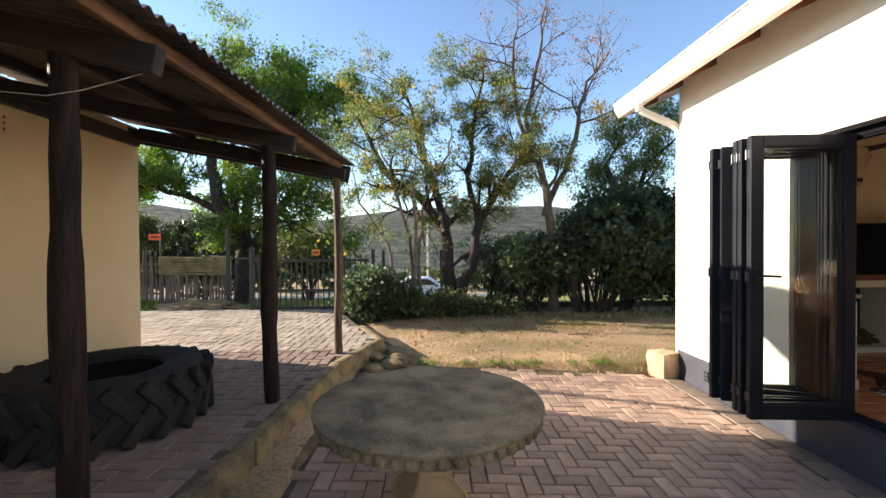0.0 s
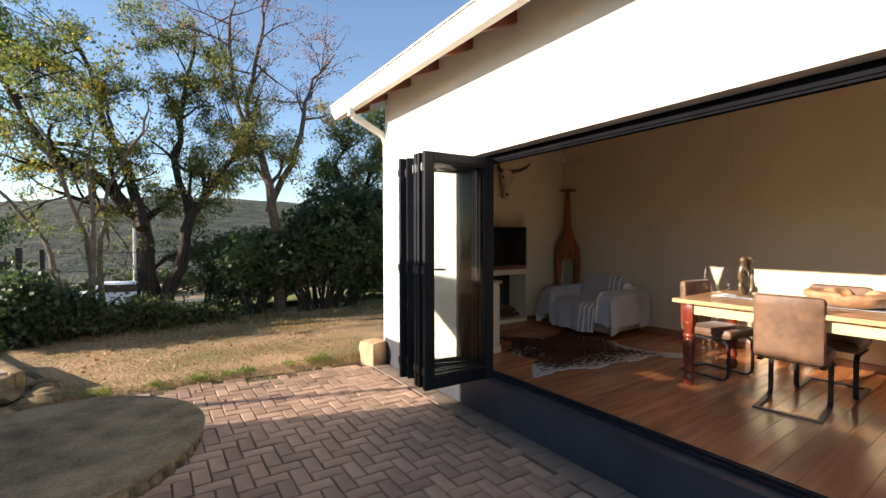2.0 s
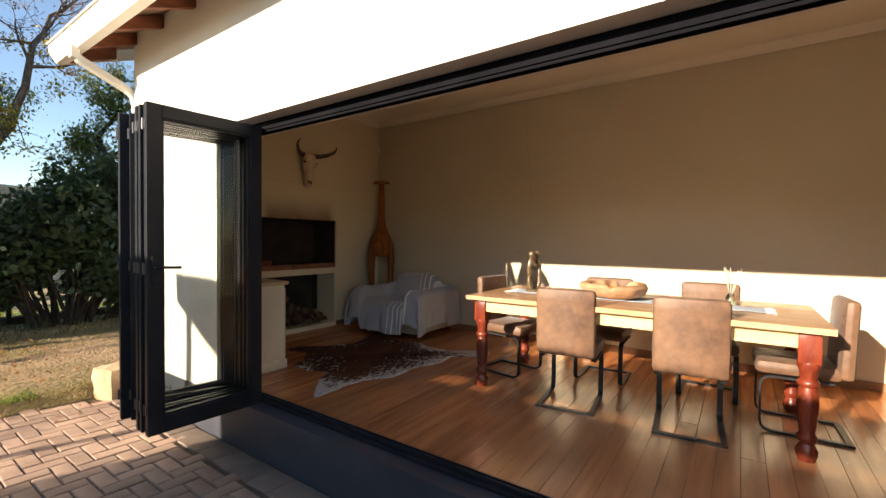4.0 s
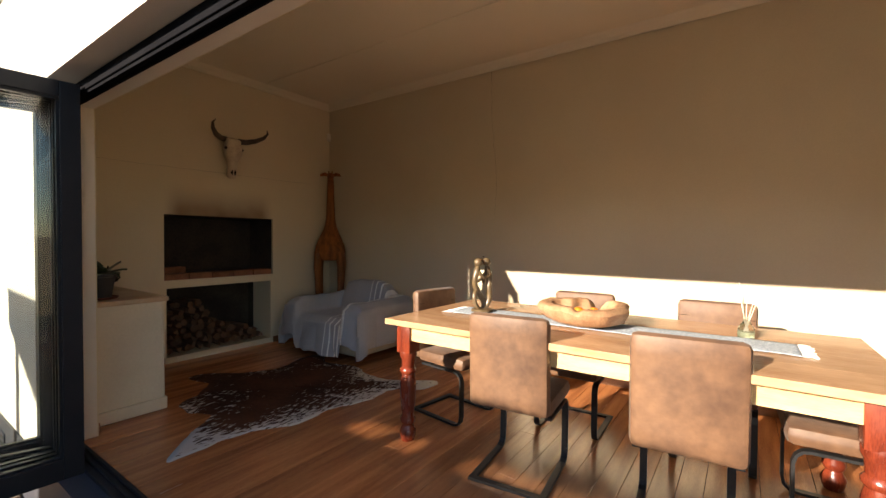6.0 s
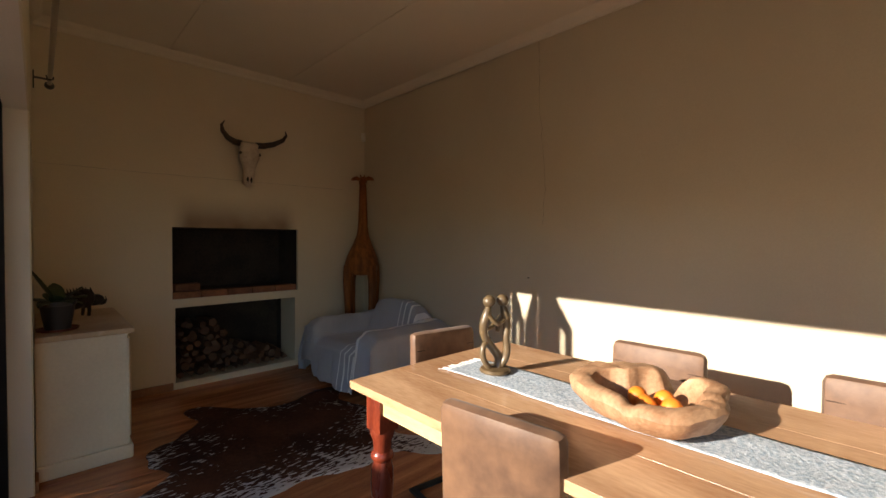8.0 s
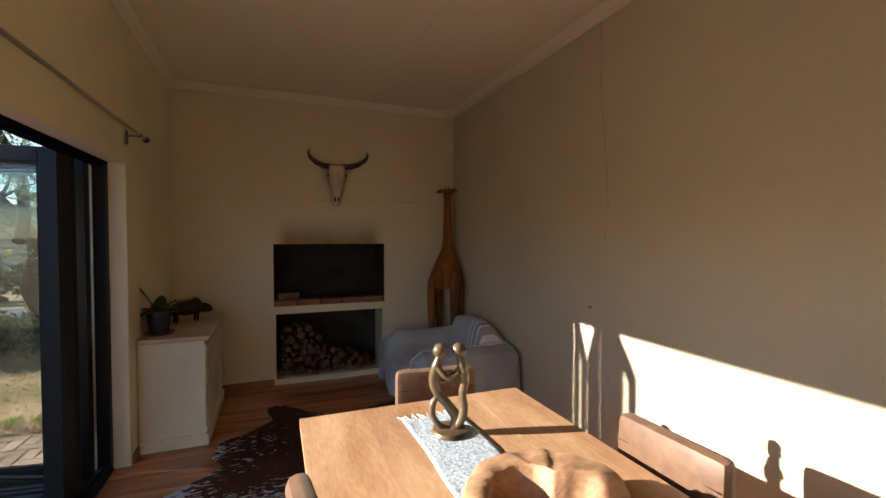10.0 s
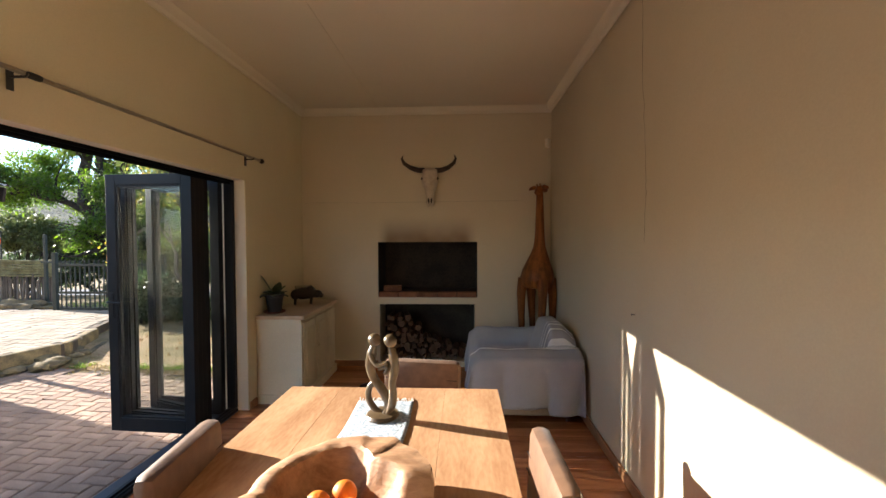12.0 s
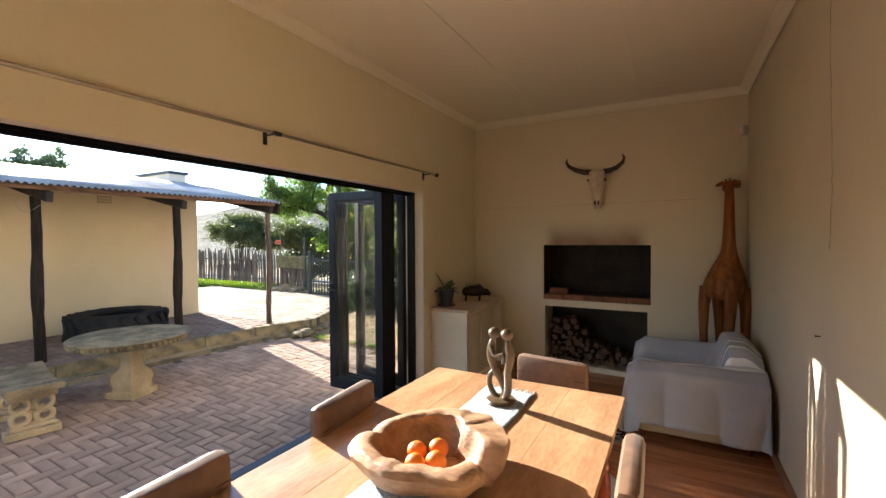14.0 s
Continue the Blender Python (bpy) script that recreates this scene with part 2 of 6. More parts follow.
structure("wall_south", boxes(((X1, YN - 0.3, -0.1), (XR, YN, 3.4))), PLASTER_IN, "plain beige painted wall", "wall")
structure("plinth", boxes(((X0 - 0.012, YN - 0.3, -0.5), (X1, OY0, 0.0)), ((X0 - 0.012, OY0, -0.5), (FX + FW + 0.004, OY1, -0.002)), ((X0 - 0.012, OY1, -0.5), (X1, YC + 0.012, -0.002))), PLINTH, "charcoal painted plinth below the doors", "plinth")

# fireplace wall with two openings
FX0, FX1, LX0, LX1 = 6.0, 7.2, 6.02, 7.17
fw = boxes(((X1, YF, 0), (FX0, YB, CZ)), ((FX1, YF, 0), (XR, YB, CZ)), ((FX0, YF, 1.51), (FX1, YB, CZ)), ((FX0, YF, 0.76), (FX1, YF + 0.02, 0.84)),
           ((FX0, YF, 0), (LX0, YB, 0.76)), ((LX1, YF, 0), (FX1, YB, 0.76)), ((LX0, YF, 0), (LX1, YB, 0.06)))
WALL_FIRE = mat("beige_wall_paint_sooted", (0.73, 0.635, 0.465), (0.67, 0.58, 0.42), 0.7, 0.8, 120, 0.06)


def soot(m):
    """A scorch mark above the hearth: a stain with its own soft, uneven outline."""
    n, k = m.node_tree.nodes, m.node_tree.links
    p = n["Principled BSDF"]
    src = p.inputs["Base Color"].links[0].from_socket
    tc, sep = n.new("ShaderNodeTexCoord"), n.new("ShaderNodeSeparateXYZ")
    nz = n.new("ShaderNodeTexNoise")
    nz.inputs["Scale"].default_value = 3.0
    k.new(tc.outputs["Object"], sep.inputs[0]), k.new(tc.outputs["Object"], nz.inputs[0])

    def rng(src_, a, b, c, d):
        r = n.new("ShaderNodeMapRange")
        r.interpolation_type = "SMOOTHSTEP"
        for i, v in enumerate((a, b, c, d)):
            r.inputs[i + 1].default_value = v
        k.new(src_, r.inputs[0])
        return r.outputs[0]

    def mul(a, b):
        q = n.new("ShaderNodeMath")
        q.operation = "MULTIPLY"
        k.new(a, q.inputs[0])
        if isinstance(b, float):
            q.inputs[1].default_value = b
        else:
            k.new(b, q.inputs[1])
        return q.outputs[0]
    f = mul(mul(rng(sep.outputs["X"], 5.98, 6.16, 0, 1), rng(sep.outputs["X"], 7.04, 7.22, 1, 0)), mul(rng(sep.outputs["Z"], 1.45, 1.86, 1, 0), rng(sep.outputs["Z"], 1.49, 1.50, 0, 1)))
    f = mul(f, rng(nz.outputs[0], 0.1, 0.7, 0.6, 1.0))
    mx = n.new("ShaderNodeMix")
    mx.data_type = "RGBA"
    mx.inputs["B"].default_value = (0.17, 0.075, 0.025, 1)
    k.new(mul(f, 0.9), mx.inputs["Factor"]), k.new(src, mx.inputs["A"]), k.new(mx.outputs["Result"], p.inputs["Base Color"])


soot(WALL_FIRE)
structure("wall_north", fw, WALL_FIRE, "beige fireplace wall with a smoke stain above the hearth", "wall")
SOOT = mat("sooted_brick", (0.02, 0.016, 0.013), (0.045, 0.032, 0.024), 0.95, 5, 40, 0.5)
# near-black brown plaster of the wood store and the slab above it
NICHE = mat("dark_plaster", (0.06, 0.047, 0.034), (0.03, 0.023, 0.018), 0.9, 3, 40, 0.2)
structure("hearth_box", boxes(((FX0, YB + 0.12, 0.76), (FX1, YB + 0.16, 1.55)), ((FX0 - 0.03, YF + 0.03, 0.80), (FX0 + 0.004, YB + 0.14, 1.53)), ((FX1 - 0.004, YF + 0.03, 0.80), (FX1 + 0.03, YB + 0.14, 1.53)), ((FX0, YF + 0.02, 1.506), (FX1, YB + 0.14, 1.54))), SOOT, "soot-blackened inside of the upper fireplace", "fireplace")
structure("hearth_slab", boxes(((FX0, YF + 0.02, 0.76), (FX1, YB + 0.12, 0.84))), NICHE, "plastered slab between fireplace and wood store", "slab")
structure("wood_store", boxes(((LX0, YB + 0.12, 0), (LX1, YB + 0.16, 0.76)), ((LX0 - 0.03, YB, 0), (LX0, YB + 0.14, 0.76)), ((LX1, YB, 0), (LX1 + 0.03, YB + 0.14, 0.76)), ((LX0, YB, 0.02), (LX1, YB + 0.12, 0.06))), NICHE, "dark plastered niche for firewood", "niche")
structure("ceiling", boxes(((X1, YN, CZ), (XR, YF, CZ + 0.03)), *[((x, YN, CZ - 0.006), (x + 0.04, YF, CZ)) for x in (5.98, 7.06)]), CEIL, "off-white boarded ceiling with cover strips", "ceiling")
co = bmesh.new()
for a, b, fl in (((XI, YF), (XR, YF), 1), ((XR, YF), (XR, YN), 1), ((XI, YN), (XI, YF), 1)):
    d = Vector((b[0] - a[0], b[1] - a[1], 0))
    nrm = Vector((d.y, -d.x, 0)).normalized()
    prof = [(0.007, 0), (0.075, 0), (0.06, -0.02), (0.03, -0.045), (0.02, -0.07), (0.007, -0.075)]
    ra = [co.verts.new((a[0] + nrm.x * u, a[1] + nrm.y * u, CZ - 0.001 + v)) for u, v in prof]
    rb = [co.verts.new((b[0] + nrm.x * u, b[1] + nrm.y * u, CZ - 0.001 + v)) for u, v in prof]
    for i in range(len(prof) - 1):
        co.faces.new((ra[i], ra[i + 1], rb[i + 1], rb[i]))
bmesh.ops.recalc_face_normals(co, faces=co.faces)
structure("cornice", co, CEIL, "moulded off-white ceiling cornice", "trim")

# eaves: roof, rafters, gutter
EX, EZ, RISE, YE = 4.40, 3.10, 0.42, 6.40
rf = bmesh.new()
prism(rf, [(EX, EZ + 0.02), (XR + 0.6, EZ + 0.02 + RISE * (XR + 0.6 - EX)), (XR + 0.6, EZ + 0.12 + RISE * (XR + 0.6 - EX)), (EX, EZ + 0.12)], -3.2, YE)
roof = structure("roof", rf, THATCH, "brown tiled roof with exposed underside", "roof")
for i in range(17):
    y = YE - 0.12 - 0.6 * i
    bm = bmesh.new()
    prism(bm, [(EX + 0.03, EZ - 0.10), (X0 + 0.02, EZ - 0.10 + RISE * 0.41), (X0 + 0.02, EZ + 0.018 + RISE * 0.41), (EX + 0.03, EZ + 0.018)], y, y + 0.05)
    part("rafter", bm, RAFTER, roof, "red-brown stained rafter end")
bm = bmesh.new()
prism(bm, [(EX, EZ - 0.10), (XR + 0.6, EZ - 0.10 + RISE * (XR + 0.6 - EX)), (XR + 0.6, EZ + 0.12 + RISE * (XR + 0.6 - EX)), (EX, EZ + 0.12)], YE, YE + 0.03)
part("barge_board", bm, WHITE, roof, "white painted barge board")
structure("wall_gable", boxes(((X1, YB - 0.25, CZ + 0.03), (XR, YB, 3.4))), PLASTER_OUT, "cream plastered gable end", "wall")
gut = thing("gutter", "white ogee gutter along the eaves", "gutter", kind="structure")
bm = bmesh.new()
prism(bm, [(EX, EZ - 0.10), (EX - 0.05, EZ - 0.10), (EX - 0.10, EZ - 0.02), (EX - 0.11, EZ + 0.06), (EX - 0.125, EZ + 0.06), (EX - 0.125, EZ + 0.075), (EX - 0.10, EZ + 0.075), (EX - 0.09, EZ - 0.01), (EX - 0.045, EZ - 0.068), (EX, EZ - 0.068)], -3.2, YE + 0.05)
part("trough", bm, WHITE, gut)
part("fascia", boxes(((EX, -3.2, EZ - 0.10), (EX + 0.025, YE, EZ + 0.10))), WHITE, gut)

dp = thing("downpipe", "white square downpipe from the gutter to the wall", "downpipe", kind="structure")
part("outlet", boxes(((EX - 0.09, YC + 0.06, EZ - 0.19), (EX - 0.02, YC + 0.13, EZ - 0.075)), bevel=0.006), WHITE, dp)
part("swan_neck", tube(bmesh.new(), [(EX - 0.055, YC + 0.095, EZ - 0.15), (EX - 0.02, YC + 0.09, EZ - 0.19), (X0 - 0.05, YC + 0.05, EZ - 0.37), (X0 + 0.01, YC + 0.045, EZ - 0.42), (X0 + 0.03, YC + 0.045, EZ - 0.50)], 0.03, flat=(0.032, 0.032)), WHITE, dp)
part("pipe", boxes(((X0, YC + 0.013, -0.25), (X0 + 0.064, YC + 0.077, EZ - 0.48)), bevel=0.005), WHITE, dp)

# doors: frame and folded leaves
fr = thing("door_frame", "charcoal aluminium frame of the folding doors", "door frame", kind="structure")
TRACK = mat("dull_black_track", (0.006, 0.006, 0.008), (0.01, 0.01, 0.012), 0.85, 5, 90, 0.02, specular=0.05)
hd = part("head", boxes(((FX, OY0, HZ), (FX + FW - 0.002, OY1, OZ - 0.003)), bevel=0.003), TRACK, fr)
part("track", boxes(((FX + 0.01, OY0, HZ - 0.016), (FX + 0.02, OY1, HZ)), ((FX + 0.05, OY0, HZ - 0.016), (FX + 0.06, OY1, HZ))), TRACK, hd)
part("jamb", boxes(((FX, OY1 - 0.045, 0.03), (FX + FW - 0.002, OY1, HZ)), bevel=0.003), FRAME, fr)
part("jamb", boxes(((FX, OY0, 0.03), (FX + FW - 0.002, OY0 + 0.055, HZ)), bevel=0.003), FRAME, fr)
part("threshold", boxes(((FX - 0.02, OY0, 0.0), (FX + 0.078, OY1, 0.022)), ((FX + 0.015, OY0, 0.022), (FX + 0.03, OY1, 0.038)), ((FX + 0.05, OY0, 0.022), (FX + 0.062, OY1, 0.034)), bevel=0.003), FRAME, fr)
CHROME = mat("bright_hinge_steel", (0.16, 0.16, 0.16), (0.10, 0.10, 0.10), 0.4, 5, 90, 0.03, metal=1.0)


def leaf(y, handle, turn=0.0):
    w, z0, z1, s = 0.745, -0.005, 2.085, 0.085
    xa, xb = -w, 0.0
    d = thing("folding_door", "folded charcoal aluminium glass door leaf, standing open", "door", (4.89, y, 0), turn, group="folded door leaves")
    y0, y1 = -0.025, 0.025
    part("door_frame", boxes(((xa, y0, z0), (xa + s, y1, z1)), ((xb - s, y0, z0), (xb, y1, z1)), ((xa + s, y0, z1 - s), (xb - s, y1, z1)), ((xa + s, y0, z0), (xb - s, y1, z0 + 0.11)), bevel=0.004), FRAME, d)
    pb = bmesh.new()
    pb.faces.new([pb.verts.new(v) for v in ((xa + s, 0, z0 + 0.11), (xb - s, 0, z0 + 0.11), (xb - s, 0, z1 - s), (xa + s, 0, z1 - s))])
    part("pane", pb, GLASS, d, "clear glass pane")
    part("glazing_bead", boxes(((xa + s, -0.016, z0 + 0.11), (xa + s + 0.014, 0.016, z1 - s)), ((xb - s - 0.014, -0.016, z0 + 0.11), (xb - s, 0.016, z1 - s)), ((xa + s, -0.016, z1 - s - 0.014), (xb - s, 0.016, z1 - s)), ((xa + s, -0.016, z0 + 0.11), (xb - s, 0.016, z0 + 0.124))), FRAME, d)
    for z in (0.16, 1.05, 1.95):
        bm = lathe(bmesh.new(), [(0.006, z - 0.035), (0.006, z + 0.035)], 8, Matrix.Translation((xa - 0.006, 0.02, 0)))
        part("hinge", box(bm, (xa - 0.005, -0.012, z - 0.03), (xa - 0.001, 0.012, z + 0.03), 0.001), CHROME, d, "bright steel hinge")
    if handle:
        bm = boxes(((xa + 0.025, -0.034, 0.93), (xa + 0.055, -0.025, 1.13)), bevel=0.004)
        tube(bm, [(xa + 0.04, -0.03, 1.06), (xa + 0.04, -0.075, 1.06), (xa + 0.06, -0.085, 1.06), (xa + 0.17, -0.085, 1.055)], 0.009, 8)
        part("door_handle", bm, FRAME, d, "black lever handle")
    return d


for i, (inner, tip) in enumerate(((3.715, 3.76), (3.767, 3.865), (3.819, 3.92), (3.871, 4.14), (4.09, 4.205))):
    leaf(inner, i == 0, -math.degrees(math.asin((tip - inner) / 0.745)))

# ---- ground, yard ----
KERB_LINE = [(0.20, -3.2), (0.55, 2.8), (0.76, 5.4), (1.10, 6.6)]
DRIVE_EDGE = KERB_LINE + [(0.55, 7.6), (0.0, 8.95)]


def kerb_x(y):
    pts = DRIVE_EDGE
    for (xa, ya), (xb, yb) in zip(pts, pts[1:]):
        if y <= yb:
            return xa + (xb - xa) * (y - ya) / (yb - ya)
    return pts[-1][0]


def ground_z(x, y):
    if y > 15.5:
        z = -0.55 - 1.85 * min(1.0, (y - 15.5) / 8) + max(0.0, y - 60) * 0.012
    elif y > 9.3:
        z = -0.12 - 0.43 * min(1.0, (y - 9.3) / 5)
    elif x < 0.9 and -3.2 < y < 9.2:
        z = -0.16
    elif x < 5.2 and y < 5.95:
        z = -0.44
    elif x < 9 and y < 5.9:
        z = -0.44
    else:
        z = -0.22 + 0.03 * (y - 6.0)
        z += 0.03 * noise.noise(Vector((x * 0.8, y * 0.8, 0))) + 0.012 * noise.noise(Vector((x * 4, y * 4, 3)))
    return z


gx = sorted(set([round(v, 3) for v in np.concatenate((np.linspace(-900, -20, 14), np.linspace(-18, -4, 15), np.linspace(-3.5, 9, 84), np.linspace(10, 40, 16), np.linspace(60, 900, 10)))]))
gy = sorted(set([round(v, 3) for v in np.concatenate((np.linspace(-900, -10, 10), np.linspace(-8, 5.5, 20), np.linspace(5.7, 10, 44), np.linspace(10.3, 16, 20), np.linspace(17, 60, 20), np.linspace(80, 1500, 12)))]))
gv = [(x, y, ground_z(x, y)) for y in gy for x in gx]
nx = len(gx)
gf = [(j * nx + i, j * nx + i + 1, (j + 1) * nx + i + 1, (j + 1) * nx + i) for j in range(len(gy) - 1) for i in range(nx - 1)]
tagged(raw("ground", gv, gf, LAWN, None, True), "dry patchy lawn with bare brown earth", "ground", "", "structure")


def herringbone(x0, x1, y0, y1, w, keep):
    out = []
    n = int(max(x1 - x0, y1 - y0) / w) + 8
    for a in range(-n, 2 * n):
        for b in range(-n, n):
            ox, oy = a + 2 * b, a - 2 * b
            for cx, cy, q in ((1.0, 0.5, 0), (0.5, 2.0, 1)):
                x, y = x0 + (ox + cx) * w, y0 + (oy + cy) * w
                if x0 < x < x1 and y0 < y < y1 and keep(x, y):
                    out.append((x, y, q))
    return out


def brick_bm(l, w, h, c=0.006):
    """A paver with chamfered upper edges, top at z = 0."""
    a, b = l / 2, w / 2
    v = [(-a, -b, -h), (a, -b, -h), (a, b, -h), (-a, b, -h), (-a, -b, -c), (a, -b, -c), (a, b, -c), (-a, b, -c), (-a + c, -b + c, 0), (a - c, -b + c, 0), (a - c, b - c, 0), (-a + c, b - c, 0)]
    f = [(0, 1, 5, 4), (1, 2, 6, 5), (2, 3, 7, 6), (3, 0, 4, 7), (4, 5, 9, 8), (5, 6, 10, 9), (6, 7, 11, 10), (7, 4, 8, 11), (8, 9, 10, 11)]
    return v, f


def lay(parent, bricks, size, material, far_material, near, limit, jitter=0.003):
    v, f = brick_bm(*size)
    me = bpy.data.meshes.new("brick")
    me.from_pydata(v, [], f)
    me.materials.append(material)
    rng = random.Random(7)
    bricks = sorted(bricks, key=lambda t: (t[0] - near[0]) ** 2 + (t[1] - near[1]) ** 2)
    V, F = [], []
    arr = np.array(v)
    for i, (x, y, q) in enumerate(bricks):
        z, tx, ty, tz = rng.uniform(-jitter, jitter), rng.gauss(0, 0.5), rng.gauss(0, 0.5), rng.gauss(0, 0.7) + 90 * q
        m = pose(x, y, z, tx, ty, tz)
        if i < limit:
            ob = new("brick", me)
            ob.parent, ob.matrix_basis = parent, m
        else:
            M = np.array(m)
            base = len(V)
            V.extend(map(tuple, arr @ M[:3, :3].T + M[:3, 3]))
            F.extend(tuple(base + k for k in t) for t in f)
    if V:
        ob = raw("bricks", V, F, far_material, parent)
        ob["kind"] = "stuff"


# courtyard, sloping gently towards the house
W = 0.112
yard = link("courtyard_paving", boxes(((0.2, -3.2, -0.06), (X0 - 0.0, 5.98, -0.012))), MORTAR)
tagged(yard, "red clay pavers laid in herringbone, worn and slightly uneven", "paving", "", "structure")
SLOPE = 2.1
YARD = pose(0.9, 0, -0.20, 0, SLOPE, 0) @ pose(-0.9, 0, 0)
yard.matrix_basis = YARD


def yard_z(x):
    return -0.20 - math.tan(radians(SLOPE)) * (x - 0.9)


def yard_keep(x, y):
    return kerb_x(y) + 0.30 < x < X0 - 0.24 and y < 5.86 + 0.09 * math.sin(x * 5.1) + 0.05 * math.sin(x * 13)


# raised terrace and drive
slab_pts = [(-6.5, 9.4), (-6.5, 5.9), (-1.75, 5.9), (-1.75, -3.2)] + DRIVE_EDGE + [(0.0, 9.4)]
bm = bmesh.new()
lo = [bm.verts.new((x, y, -0.5)) for x, y in slab_pts]
hi = [bm.verts.new((x, y, -0.012)) for x, y in slab_pts]
bm.faces.new(hi)
for i in range(len(lo)):
    bm.faces.new((lo[i], lo[(i + 1) % len(lo)], hi[(i + 1) % len(lo)], hi[i]))
bmesh.ops.recalc_face_normals(bm, faces=bm.faces)
bmesh.ops.triangulate(bm, faces=bm.faces)
drive = structure("driveway", bm, MORTAR, "brick-paved terrace and driveway, coloured darker in shade and paler in sun", "driveway")


def drive_keep(x, y):
    return x < kerb_x(y) - 0.10 and (x > -1.66 or y > 5.95)


# kerb stones along the terrace, and the channel stones at its foot
rng = random.Random(3)
kerb = thing("kerb", "mossy yellowed stone kerb along the terrace", "kerb", kind="structure")
y = -3.0
while y < 6.5:
    L = rng.uniform(0.75, 1.1)
    x = kerb_x(y + L / 2)
    ang = -math.degrees(math.atan2(kerb_x(y + L) - kerb_x(y), L))
    bm = bmesh.new()
    box(bm, (-0.085, -L / 2, -0.27), (0.03 + rng.uniform(-0.006, 0.006), L / 2 - 0.004, 0.004 + rng.uniform(-0.004, 0.004)), 0.018)
    bmesh.ops.subdivide_edges(bm, edges=[e for e in bm.edges if abs(e.verts[0].co.y - e.verts[1].co.y) > 0.3], cuts=6)
    for v in bm.verts:
        v.co += Vector((noise.noise(v.co * 9 + Vector((y, 0, 0))), 0, noise.noise(v.co * 7 + Vector((0, y, 0))))) * 0.012
    ob = part("stone", bm, KERB, kerb, "", True)
    ob.matrix_basis = pose(x, y + L / 2, 0, 0, 0, ang)
    bm = bmesh.new()
    box(bm, (0.17, -L / 2, -0.10), (0.27 + rng.uniform(-0.02, 0.02), L / 2 - 0.015, 0.035), 0.02)
    bmesh.ops.subdivide_edges(bm, edges=[e for e in bm.edges if abs(e.verts[0].co.y - e.verts[1].co.y) > 0.3], cuts=6)
    for v in bm.verts:
        v.co += Vector((noise.noise(v.co * 9 + Vector((y, 4, 0))), 0, noise.noise(v.co * 7 + Vector((9, y, 0))))) * 0.012
    ob = part("stone", bm, KERB, kerb, "", True)
    ob.matrix_basis = pose(x, y + L / 2, yard_z(x + 0.2), 0, 0, ang)
    y += L
# rubble at the kerb's end
for i in range(9):
    bm = bmesh.new()
    bmesh.ops.create_icosphere(bm, subdivisions=2, radius=1)
    r = rng.uniform(0.06, 0.13)
    for v in bm.verts:
        v.co = v.co * (1 + 0.35 * noise.noise(v.co * 1.3 + Vector((i * 7, 0, 0))))
        v.co = Vector((v.co.x * r * 1.5, v.co.y * r * 1.2, v.co.z * r * 0.6))
    ob = link("rubble_stone", bm, KERB, None, "", True)
    ob.matrix_basis = pose(1.05 + rng.uniform(-0.1, 0.28), 5.75 + i * 0.12, -0.20 + rng.uniform(0, 0.04), 0, 0, rng.uniform(0, 180))
    tagged(ob, "broken kerb stone lying in the earth", "stone", "rubble at the kerb's end")

# ---- outbuilding and lean-to ----
out = boxes(((-6.2, -3.2, -0.1), (-1.77, 5.92, 2.735)))
structure("outbuilding", out, PLASTER_YARD, "ochre plastered outbuilding wall", "building")
pp = structure("outbuilding_parapet", boxes(((-6.2, 5.47, 2.735), (-1.99, 5.82, 3.0))), PLASTER_OUT, "pale plastered parapet with a flat grey capping", "parapet")
part("capping", boxes(((-6.25, 5.44, 3.0), (-1.95, 5.86, 3.06))), PLINTH, pp)
vent = thing("air_brick", "terracotta air brick in the wall", "vent", (-1.77, 4.2, 2.34))
# near-black plate stands in for the shade behind the bars
part("backing", boxes(((-0.005, -0.12, -0.075), (0.004, 0.12, 0.075))), SOOT, vent)
for i in range(4):
    part("bar", boxes(((0.002, -0.12, -0.075 + i * 0.05 - 0.012), (0.016, 0.12, -0.075 + i * 0.05 + 0.012))), PLASTER_YARD, vent)
for i in range(7):
    part("bar", boxes(((0.002, -0.12 + i * 0.04 - 0.008, -0.087), (0.014, -0.12 + i * 0.04 + 0.008, 0.087))), PLASTER_YARD, vent)

POSTS = [(0.171, 2.616), (0.455, 4.231), (0.67, 5.79), (0.0, 0.3)]
FZ, BZ, BX = 2.24, 2.78, -1.95


def front_x(y):
    return 0.795 + 0.051 * (y - 5.8)


def roof_z(x, y):
    return FZ + (BZ - FZ) * (front_x(y) - x) / (front_x(y) - BX)


lean = thing("lean_to_roof", "rusty corrugated iron lean-to roof on timber, underside coloured dark as shade", "roof", kind="structure")
# corrugated sheets: waves run across the slope
ny, ns = 640, 4
V, F = [], []
for j in range(ny + 1):
    yy = -3.0 + (6.0 + 3.0) * j / ny
    for s in range(ns + 1):
        fx = front_x(yy) + 0.04
        xx = fx + (BX - fx) * s / ns
        V.append((xx, yy, roof_z(xx, yy) + 0.05 + 0.015 * math.sin(yy * 2 * math.pi / 0.076)))
for j in range(ny):
    for s in range(ns):
        a = j * (ns + 1) + s
        F.append((a, a + 1, a + ns + 2, a + ns + 1))
# faces below take the shade-dark iron, the upper shell the galvanised one
sheet = raw("roof_sheet", V, F, IRON_SHADED, lean, True)
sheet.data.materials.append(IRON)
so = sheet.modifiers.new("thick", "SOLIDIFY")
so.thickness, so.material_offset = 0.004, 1


